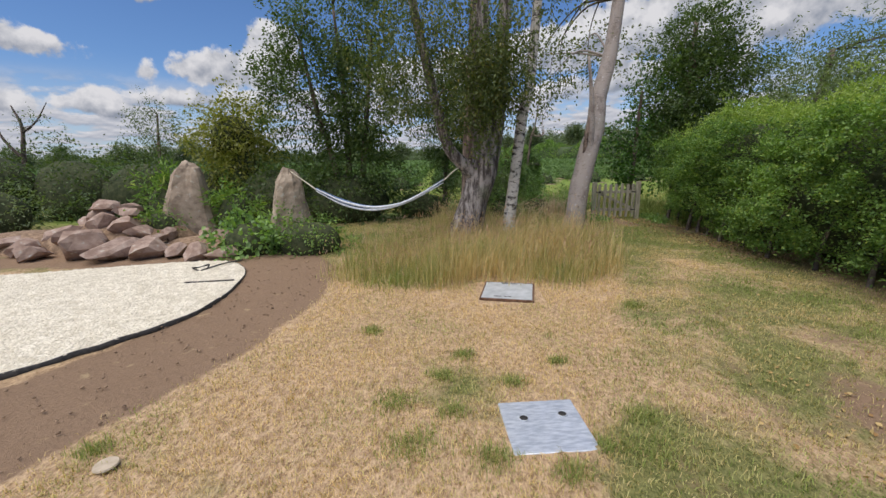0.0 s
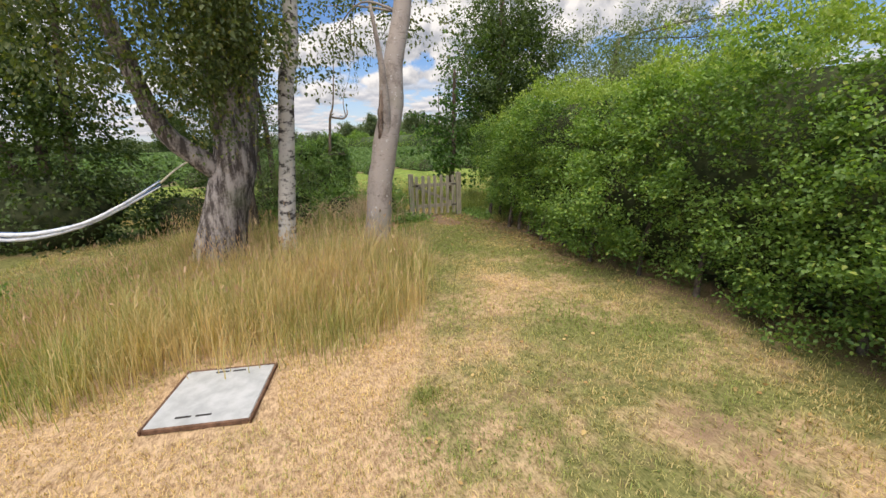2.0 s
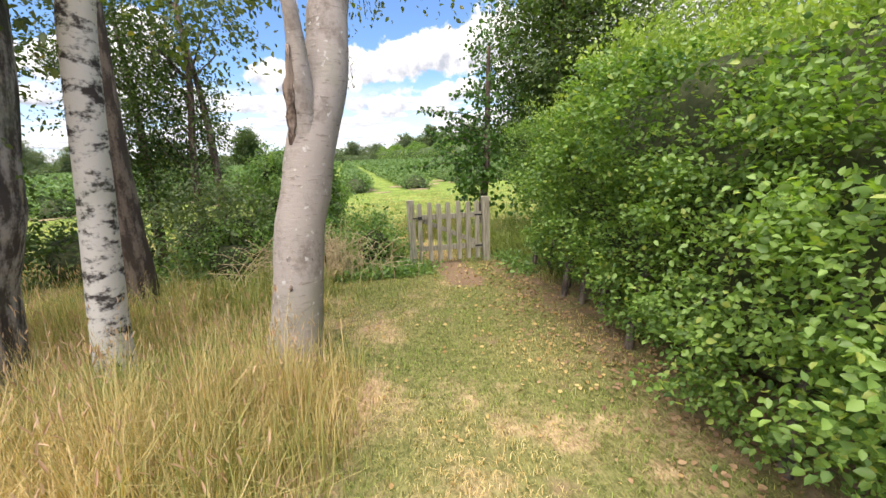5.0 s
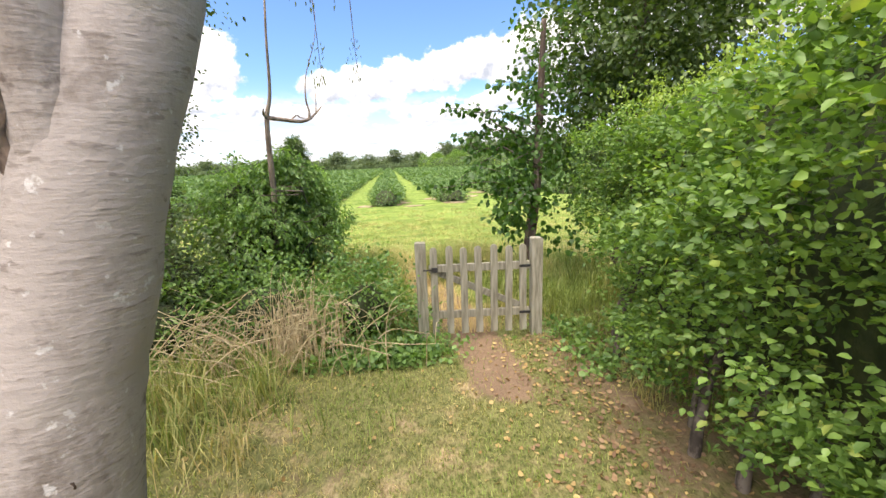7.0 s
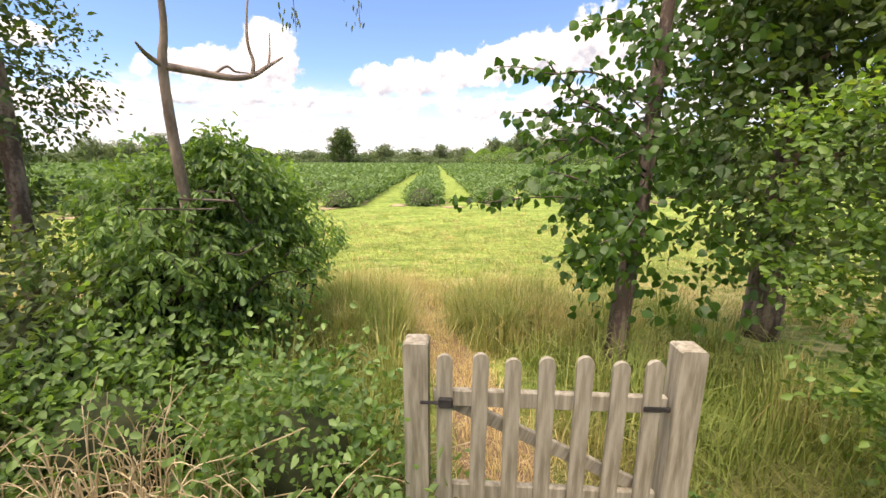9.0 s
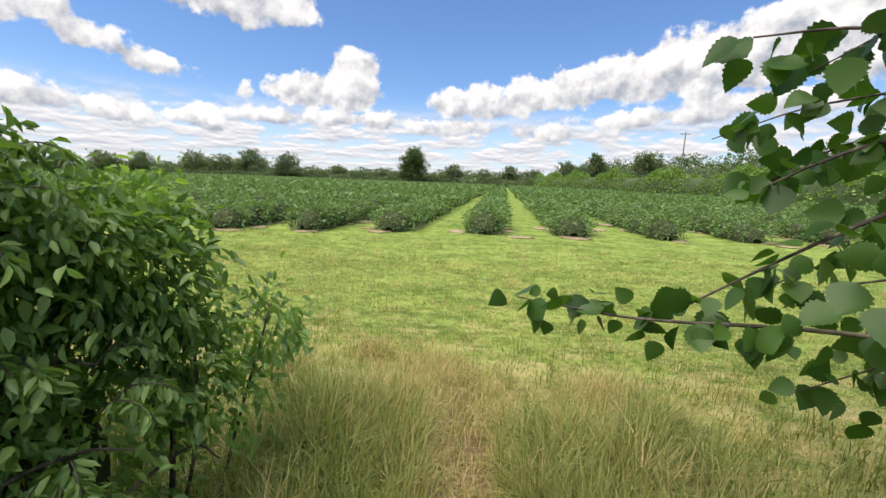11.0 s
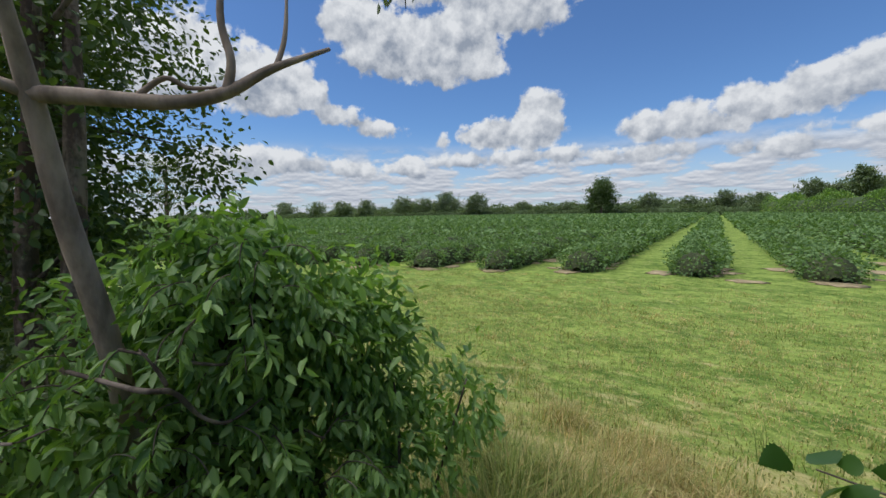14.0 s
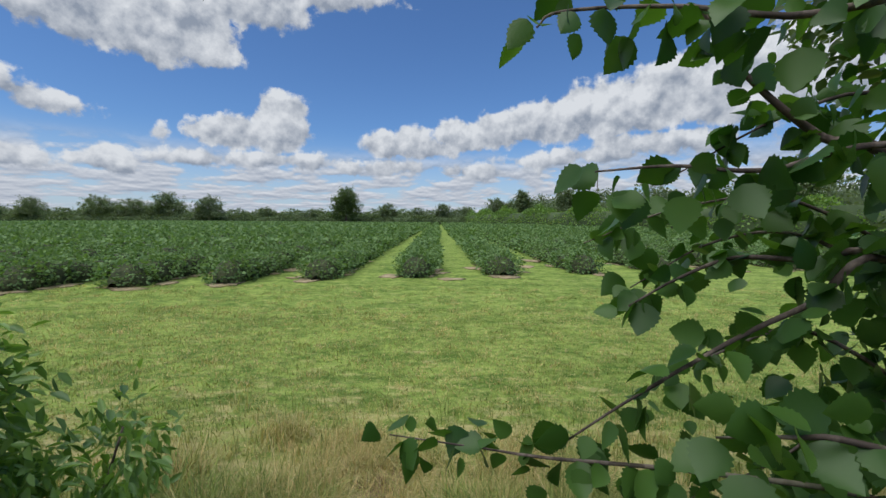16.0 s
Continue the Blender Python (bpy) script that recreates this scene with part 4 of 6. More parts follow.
# the bank of earth that the heap leans on
v, f = join([lump((-6.3, 7.75, -0.15), (1.6, 1.0, 0.66), 2), lump((-4.6, 7.3, -0.15), (0.9, 0.7, 0.38), 5), lump((-8.3, 7.8, -0.15), (1.6, 1.0, 0.45), 8)])
soil_mat = plain_material("soil", (0.15, 0.095, 0.06), (0.36, 0.25, 0.16), 14.0, 0.95, 0.02)
tagged(build("earth_bank", v, f, soil_mat, smooth=True), "low bank of reddish earth behind the rockery", "soil", kind="structure")
soil_clods = []
for i in range(500):
    x, y = rng.uniform(-3.2, -1.6), rng.uniform(1.6, 6.4)
    if seg_dist(np.array(x), np.array(y), SOIL_LINE) < 0.6:
        soil_clods.append(lump((x, y, 0.008), np.array([1, 1, 0.6]) * rng.uniform(0.004, 0.014), i, 0.3, 4, 6))
v, f = join(soil_clods)
tagged(build("soil_clods", v, f, soil_mat), "crumbs of reddish soil on the bare strip", "soil", kind="stuff")


def menhir(name, label, at, w, d, h, turn, lean, top_w, seed):
    """A rough upright slab of stone: stacked uneven rings with a broken crown."""
    bm = bmesh.new()
    rings, segs = 14, 20
    grid = []
    for i in range(rings):
        u = i / (rings - 1)
        crown = 1 - 0.55 * max(0.0, (u - 0.82) / 0.18) ** 2
        ww, dd = (w * (1 - u) + top_w * u) * crown, d * (1 - 0.35 * u) * crown
        row = []
        for j in range(segs):
            a = 2 * math.pi * j / segs
            c, s_ = math.cos(a), math.sin(a)
            p = 5.0
            k = (abs(c) ** p + abs(s_) ** p) ** (-1 / p)
            q_ = Vector((c * k * ww / 2, s_ * k * dd / 2, u * h))
            q_ += Vector((c, s_, 0.3)) * 0.05 * noise.noise(Vector((c * 1.7, s_ * 1.7, u * 3 + seed)))
            q_ += Vector((c, s_, 0)) * 0.02 * noise.noise(Vector((c * 5, s_ * 5, u * 11 + seed)))
            q_.x += lean * u * u
            if i == rings - 1:
                q_.z += 0.10 * noise.noise(Vector((c + seed, s_, 0.3))) - 0.08 * max(0, c)
            row.append(bm.verts.new(q_))
        grid.append(row)
    for i in range(rings - 1):
        for j in range(segs):
            bm.faces.new((grid[i][j], grid[i][(j + 1) % segs], grid[i + 1][(j + 1) % segs], grid[i + 1][j]))
    mid = bm.verts.new(sum((v_.co for v_ in grid[-1]), Vector()) / segs + Vector((0, 0, 0.03)))
    for j in range(segs):
        bm.faces.new((grid[-1][j], grid[-1][(j + 1) % segs], mid))
    me = bpy.data.meshes.new(name)
    bm.to_mesh(me)
    bm.free()
    me.materials.append(standing_rock)
    ob = new(name, me)
    ob.matrix_basis = pose(*at, 0, 0, turn)
    return tagged(ob, label, "standing stone", "standing stones")


menhir("standing_stone", "tall tapering upright slab of brown sandstone behind rockery", (-5.22, 8.1, -0.1), 1.16, 0.6, 1.68, 24, 0.12, 0.44, 1.0)
menhir("standing_stone", "squat upright mottled stone with pointed top tied to hammock", (-2.78, 7.25, -0.1), 0.94, 0.55, 1.52, 18, 0.04, 0.34, 4.0)

# ---- hammock ----
hammock = thing("hammock", "gathered white and blue cloth hammock slung between stone and birch", "hammock")
sag = [(-2.68, 7.2, 1.37), (-2.45, 7.18, 1.20), (-2.25, 7.17, 1.05), (-1.76, 7.15, 0.81), (-1.25, 7.12, 0.70), (-0.74, 7.12, 0.77), (-0.33, 7.14, 0.95), (0.03, 7.16, 1.16)]
limbs("rope", [(sag[:3], [0.010, 0.010, 0.014])], rope_mat, hammock, "cream rope", 6)
limbs("rope", [([sag[-1], (0.22, 7.25, 1.32), (0.52, 7.4, 1.50)], [0.012, 0.010, 0.010])], rope_mat, hammock, "cream rope", 6)
for dy, dz_, r, m_ in ((-0.02, 0.012, 0.020, cloth_white), (0.02, -0.012, 0.022, cloth_blue), (-0.015, -0.028, 0.018, cloth_white), (0.02, 0.022, 0.014, cloth_blue)):
    line = [np.array(p_) + (0, dy * (1 + 0.4 * math.sin(i * 2.0)), dz_ * (1 + 0.5 * math.sin(i * 1.4))) for i, p_ in enumerate(sag[2:])]
    limbs("fold", [(line, [0.006, r, r * 1.15, r, r * 0.9, 0.006])], m_, hammock, "white cloth fold" if m_ is cloth_white else "blue cloth fold", 8, 0.12)

# small things on the gravel: a slate strip and a looped strap
strip = thing("slate_strip", "thin dark strip of slate lying on gravel", "slate", "", (-3.05, 5.0, 0.030), 8)
part("slab", rail(0.62, 0.012, 0.035), black_hole, strip)
loop = thing("strap_loop", "dark looped strap lying on pale gravel", "strap", "", (-3.55, 5.65, 0.036))
limbs("loop", [([(0.10 * math.cos(a_), 0.12 * math.sin(a_), 0.01 + 0.02 * math.sin(a_ * 2)) for a_ in np.linspace(0, 6.0, 9)] + [(0.25, 0.2, 0.02), (0.4, 0.42, 0.01)], [0.012, 0.012])], black_edge, loop, "", 6)
cap = thing("drain_cap", "small round pale drain cap sunk in dry grass", "cap", "", (-1.72, 1.78, 0.006))
bm = bmesh.new()
bmesh.ops.create_cone(bm, cap_ends=True, radius1=0.06, radius2=0.056, depth=0.008, segments=24)
part("lid", bm, plain_material("cap_plastic", (0.42, 0.34, 0.24), (0.55, 0.46, 0.34), 20.0), cap)

# ---- plants round the stones ----
def cover_plant(name, label, c, r, leaf, size=0.07, clusters=150, core=0.75, wide=0.62, per=10, spread=0.08):
    return shrub(name, label, [(c, r, 1.0)], leaf, clusters, per, spread, size, core, "plant", wide=wide)


cover_plant("leafy_plant", "broad-leaved green plant at the foot of the standing stone", (-3.35, 6.85, 0.15), (0.62, 0.5, 0.5), ivy_leaf, 0.085, 170, wide=0.8)
cover_plant("leafy_plant", "low feathery green shrub against the standing stone", (-2.35, 6.85, 0.15), (0.75, 0.5, 0.48), hedge_leaf, 0.05, 220)
cover_plant("leafy_plant", "tall grassy clump behind the rockery", (-4.35, 8.3, 0.4), (0.45, 0.4, 0.7), hedge_leaf, 0.12, 110, wide=0.25)
cover_plant("leafy_plant", "tall grassy clump behind the rockery", (-6.1, 8.9, 0.5), (0.6, 0.5, 0.9), hedge_leaf, 0.14, 150, wide=0.22)
cover_plant("leafy_plant", "green plant growing among the rocks", (-5.55, 7.75, 0.35), (0.4, 0.35, 0.35), hedge_leaf, 0.06, 90)
cover_plant("leafy_plant", "low bushy growth edging the flower bed", (3.45, 1.25, 0.15), (0.5, 0.75, 0.6), hedge_leaf, 0.045, 260)

# ---- back boundary of shrubs and trees ----
BACK = "unclipped dark green boundary shrub at the back of the garden"
shrub("boundary_shrub", BACK, [((-8.6, 11.6, 0.7), (1.6, 1.2, 1.2), 1), ((-10.8, 11.9, 0.7), (1.7, 1.2, 1.35), 1), ((-13.2, 11.5, 0.8), (1.9, 1.3, 1.5), 1)], dark_leaf, 330, 12, 0.13, 0.075, group="boundary shrubs")
shrub("boundary_shrub", BACK, [((-16.0, 11.0, 0.8), (2.0, 1.4, 1.6), 1), ((-19.5, 10.0, 0.8), (2.4, 1.6, 1.6), 1), ((-23, 8.5, 0.9), (2.5, 1.8, 1.7), 1)], dark_leaf, 240, 12, 0.16, 0.09, group="boundary shrubs")
shrub("boundary_shrub", "pale weedy growth and tall stems beside the gravel", [((-10.2, 8.8, 0.4), (1.2, 0.7, 0.9), 1), ((-12.0, 8.2, 0.4), (1.2, 0.8, 1.0), 1)], willow_leaf, 200, 10, 0.13, 0.08, group="boundary shrubs", wide=0.4)
shrub("boundary_shrub", "yellowing elder bush at the back of the garden", [((-5.6, 11.0, 2.2), (1.0, 0.8, 1.0), 1.0), ((-5.3, 11.0, 1.2), (0.9, 0.8, 1.1), 0.8)], yellow_leaf, 420, 14, 0.12, 0.08, 0.55, group="boundary shrubs")
shrub("boundary_shrub", BACK, [((-6.6, 11.2, 0.6), (1.3, 0.9, 1.0), 0.8), ((-4.4, 10.6, 0.6), (1.3, 0.9, 1.0), 0.8)], dark_leaf, 300, 12, 0.12, 0.07, group="boundary shrubs")
tree("elder_tree", "dense dark boundary tree with many thin stems",
     [([(-2.9, 10.6, -0.1), (-2.8, 10.6, 1.2), (-3.1, 10.5, 2.6), (-3.4, 10.4, 4.4)], [0.10, 0.08, 0.06, 0.03]),
      ([(-2.3, 10.6, -0.1), (-2.1, 10.7, 1.4), (-1.9, 10.6, 2.8), (-1.7, 10.6, 4.4)], [0.10, 0.08, 0.06, 0.03]),
      ([(-2.6, 10.7, -0.1), (-2.5, 10.8, 1.6), (-2.5, 10.8, 3.0), (-2.6, 10.7, 5.2)], [0.09, 0.08, 0.06, 0.03])],
     [((-3.2, 10.5, 3.3), (1.5, 1.0, 1.4), 1.2), ((-1.9, 10.5, 3.0), (1.1, 0.9, 1.2), 0.9), ((-2.5, 10.5, 4.9), (1.7, 1.2, 1.4), 1.2), ((-2.4, 10.5, 1.3), (1.5, 0.9, 1.0), 1.0)],
     brown_bark, dark_leaf, 420, 18, 0.12, 0.07, 6, 0.02)
shrub("boundary_shrub", BACK, [((-2.5, 10.3, 0.5), (1.5, 0.8, 0.95), 1.0), ((-0.6, 10.9, 0.3), (0.9, 0.6, 0.45), 0.5), ((-4.2, 10.2, 0.5), (0.9, 0.7, 0.9), 0.6)], dark_leaf, 330, 12, 0.11, 0.07, group="boundary shrubs")
shrub("boundary_shrub", "soft grey-green leafy shrub under the trees by the meadow", [((0.95, 10.4, 0.45), (0.7, 0.6, 0.75), 1.0), ((1.4, 10.5, 0.45), (0.6, 0.5, 0.7), 0.9)], willow_leaf, 330, 13, 0.11, 0.05, 0.42, group="boundary shrubs")
tree("thorn_tree", "thin dark thorn tree with loose hanging leaves",
     [([(1.0, 11.0, -0.1), (1.05, 11.0, 1.0), (1.0, 11.1, 2.2), (0.8, 11.2, 3.6)], [0.07, 0.055, 0.045, 0.02]), ([(0.8, 10.9, -0.1), (0.8, 10.9, 1.4), (0.9, 11.0, 2.6), (0.9, 11.0, 4.0)], [0.06, 0.05, 0.04, 0.02])],
     [((0.6, 10.9, 2.2), (0.7, 0.45, 0.8), 0.9), ((0.8, 11.0, 3.6), (1.0, 0.7, 0.8), 1.0), ((0.2, 11.0, 3.0), (0.8, 0.6, 0.8), 0.8)],
     brown_bark, dark_leaf, 240, 14, 0.1, 0.05, 6, 0.015)

# ---- trees behind the clipped hedge ----
tree("hedgerow_tree", "dark round-headed hedgerow tree behind the hedge",
     [([(6.8, 12.0, -0.1), (6.8, 12.0, 1.5), (6.9, 12.0, 3.5), (6.9, 12.0, 5.0)], [0.16, 0.13, 0.10, 0.05])],
     [((6.7, 11.8, 3.2), (1.2, 1.1, 1.3), 1.2), ((7.6, 12.0, 3.6), (1.2, 1.1, 1.0), 1.0), ((6.6, 11.6, 1.8), (1.0, 0.9, 1.2), 0.9), ((7.0, 12, 4.6), (1.1, 1.0, 0.8), 0.7)],
     brown_bark, dark_leaf, 430, 18, 0.12, 0.075, 5, 0.03)
tree("willow_tree", "pale grey-green willow rising behind the hedge",
     [([(9.6, 11.0, -0.1), (9.6, 11.0, 2.0), (9.8, 11.0, 4.0)], [0.15, 0.12, 0.06])],
     [((9.2, 10.8, 3.0), (1.5, 1.2, 1.2), 1.0), ((11.0, 10.5, 3.4), (1.6, 1.3, 1.5), 1.1), ((8.6, 9.2, 2.4), (1.2, 1.2, 0.9), 0.8), ((12.5, 9.0, 3.4), (1.8, 1.5, 1.6), 1.0)],
     twig_bark, willow_leaf, 380, 16, 0.15, 0.09, 7, 0.02, wide=0.3)

# ---- brambles and ivy either side of the gate ----
shrub("bramble", "tangled bramble with dead canes and ivy beside the gate",
      [((3.15, 9.98, 0.28), (0.48, 0.35, 0.55), 0.9), ((2.3, 10.05, 0.28), (0.7, 0.35, 0.55), 0.7), ((1.4, 9.95, 0.25), (0.7, 0.4, 0.5), 0.8)], ivy_leaf, 330, 12, 0.08, 0.042, 0.45)
cane_mat = plain_material("dead_cane", (0.46, 0.33, 0.18), (0.74, 0.61, 0.38), 20.0, 0.9)
dead = thing("dead_canes", "dry broken bramble canes and straw leaning over the grass", "dead stems")
canes = []
for i in range(330):
    upright = i % 2
    x, y = (rng.normal(2.65, 0.16), rng.uniform(9.45, 9.85)) if upright else (rng.normal(2.25, 0.5), rng.uniform(9.3, 9.95))
    a_ = rng.uniform(0, 6.28)
    l = rng.uniform(0.3, 0.85) if upright else rng.uniform(0.2, 0.7)
    reach = rng.uniform(0.05, 0.35) if upright else rng.uniform(0.4, 1.1)
    canes.append(([(x, y, 0), (x + 0.3 * reach * l * math.cos(a_), y + 0.2 * reach * l * math.sin(a_), l * 0.65), (x + reach * l * math.cos(a_), y + 0.5 * reach * l * math.sin(a_), l * rng.uniform(0.4, 1.0))], [0.0035, 0.003, 0.0015]))
tagged(limbs("dead_growth", canes, cane_mat, dead, "", 4, 0), kind="stuff")
for i in range(64):
    x, y = rng.uniform(1.2, 3.15), rng.uniform(9.25, 9.95)
    a_ = rng.normal(0.15, 0.5) + (math.pi if i % 3 == 0 else 0)
    l, h_ = rng.uniform(0.35, 1.0), rng.uniform(0.10, 0.68)
    bow = rng.uniform(-0.05, 0.12)
    limbs("cane", [([(x, y, -0.02), (x + 0.45 * l * math.cos(a_), y + 0.45 * l * math.sin(a_), h_ * 0.5 + bow), (x + l * math.cos(a_), y - 0.12 + 0.6 * l * math.sin(a_), h_)], [0.006, 0.005, 0.0025])], cane_mat, dead, "", 5, 0)
ivy_bush = shrub("ivy_bush", "thick dark bush of ivy leaves climbing by the gate",
      [((2.0, 11.1, 0.8), (0.44, 0.42, 0.66), 1.0), ((2.28, 11.24, 1.38), (0.24, 0.24, 0.34), 0.8), ((1.85, 10.85, 0.7), (0.42, 0.4, 0.6), 0.8), ((1.75, 11.2, 1.3), (0.34, 0.3, 0.34), 0.6), ((2.3, 11.35, 0.6), (0.36, 0.34, 0.55), 0.6)],
      ivy_leaf, 260, 15, 0.055, 0.055, 0.46,
      stems=[([(2.2, 11.0, 0.4), (2.5, 11.05, 0.75), (2.62, 11.2, 0.8), (2.72, 11.28, 0.77)], [0.010, 0.008, 0.005, 0.003]), ([(2.2, 11.1, 0.6), (2.45, 11.25, 1.0), (2.6, 11.3, 1.02)], [0.010, 0.007, 0.003]),
             ([(2.3, 11.2, 0.3), (2.55, 11.3, 0.5), (2.7, 11.5, 0.62), (2.78, 11.55, 0.55)], [0.010, 0.008, 0.005, 0.003]), 
             ([(2.25, 10.75, 1.36), (2.5, 10.83, 1.34), (2.51, 10.9, 1.31), (2.52, 10.96, 1.22), (2.53, 11.03, 1.18), (2.53, 11.13, 1.21)], [0.006, 0.008, 0.008, 0.006, 0.005, 0.002]),
             ([(2.3, 10.85, 1.40), (2.51, 10.96, 1.37), (2.53, 11.05, 1.35), (2.53, 11.18, 1.39)], [0.005, 0.005, 0.004, 0.002]), ([(2.2, 10.5, 1.33), (2.50, 10.59, 1.32), (2.51, 10.67, 1.32)], [0.005, 0.004, 0.002]),
             ([(2.5, 10.89, 1.33), (2.50, 10.87, 1.38), (2.49, 10.84, 1.44)], [0.006, 0.005, 0.002]),
             ([(2.0, 10.7, 0.6), (2.4, 10.75, 1.0), (2.55, 10.8, 1.02), (2.7, 10.82, 1.1)], [0.012, 0.009, 0.006, 0.003])], droop=1.2, wide=0.44)


def shoots(parent, blobs, count, long, size, mat):
    """Leafy shoots that rise from a bush and nod over, with drooping leaflets in pairs."""
    at_, out_, lines = [], [], []
    for c, r in blobs:
        for _ in range(count):
            d = unit(rng.normal(size=3) + np.array([0.5, -0.25, 0.4]))
            p0 = np.array(c) + d * np.array(r) * 0.8
            flat = unit(np.array([d[0], d[1], 0.05]) + rng.normal(size=3) * np.array([0.4, 0.4, 0.0]))
            l = long * rng.uniform(0.6, 1.2)
            pts = [p0, p0 + flat * l * 0.35 + np.array([0, 0, l * 0.28]), p0 + flat * l * 0.8 + np.array([0, 0, l * 0.22]), p0 + flat * l * 1.05 - np.array([0, 0, l * 0.05])]
            lines.append((pts, [0.003, 0.0025, 0.002, 0.001]))
            path = smooth_line(pts, 6)
            side = np.cross(flat, (0, 0, 1.0))
            for k in range(4, len(path)):
                for sgn in (-1, 1):
                    at_.append(path[k] + side * sgn * 0.006)
                    out_.append(side * sgn * 0.8 + flat * 0.5 + np.array([0, 0, -0.7]))
    tagged(limbs("shoot_growth", lines, twig_bark, parent, "", 4, 0), kind="stuff")
    tagged(leaves("shoot_foliage", np.array(at_), np.array(out_), size, mat, parent, 0.40, 0.45, 0.14, loose=0.45), kind="stuff")


shoots(ivy_bush, [((2.05, 11.05, 0.95), (0.46, 0.44, 0.62)), ((2.28, 11.22, 1.40), (0.24, 0.24, 0.30)), ((1.95, 10.85, 0.95), (0.44, 0.36, 0.50)), ((2.35, 11.3, 0.75), (0.34, 0.34, 0.5))], 46, 0.20, 0.050, ivy_leaf)
shrub("elder_bush", "leafy elder with drooping leaves and bare lower stems", [((2.5, 11.58, 1.2), (0.19, 0.2, 0.32), 1.6), ((2.62, 11.62, 0.85), (0.13, 0.14, 0.24), 0.4), ((2.42, 11.45, 1.36), (0.2, 0.2, 0.2), 0.8)], ivy_leaf, 95, 13, 0.05, 0.054, 0,
      stems=[([(2.45, 11.6, -0.05), (2.52, 11.6, 0.4), (2.56, 11.58, 0.9), (2.5, 11.55, 1.3)], [0.014, 0.011, 0.008, 0.003]), ([(2.5, 11.6, 0.1), (2.64, 11.58, 0.5), (2.66, 11.6, 0.9), (2.62, 11.6, 1.25)], [0.010, 0.008, 0.006, 0.003]),
             ([(2.54, 11.6, 0.5), (2.68, 11.5, 0.72), (2.74, 11.46, 0.74)], [0.007, 0.005, 0.002])], droop=1.1, wide=0.42)
shrub("elder_bush", "small leafy elder shoot at the edge of the bush", [((2.74, 11.96, 0.92), (0.13, 0.13, 0.13), 1.0), ((2.64, 11.9, 0.62), (0.13, 0.13, 0.24), 0.7)], ivy_leaf, 28, 10, 0.045, 0.062, 0, stems=[([(2.5, 11.8, -0.05), (2.62, 11.88, 0.5), (2.74, 11.97, 1.02)], [0.01, 0.008, 0.004])], droop=1.1, wide=0.40)
tree("thorn_tree", "dark thorn tree overhanging the ivy bush",
     [([(0.0, 11.3, -0.1), (0.05, 11.3, 1.2), (0.1, 11.2, 2.4), (0.0, 11.3, 3.6)], [0.08, 0.06, 0.045, 0.02])],
     [((0.1, 11.1, 2.1), (0.8, 0.55, 1.1), 1.6), ((-0.3, 11.4, 3.2), (0.9, 0.7, 0.9), 1.0), ((0.75, 11.75, 2.2), (0.30, 0.22, 0.5), 0.22), ((0.2, 11.2, 1.2), (0.8, 0.5, 0.6), 0.9)],
     brown_bark, dark_leaf, 260, 16, 0.09, 0.045, 5, 0.012)

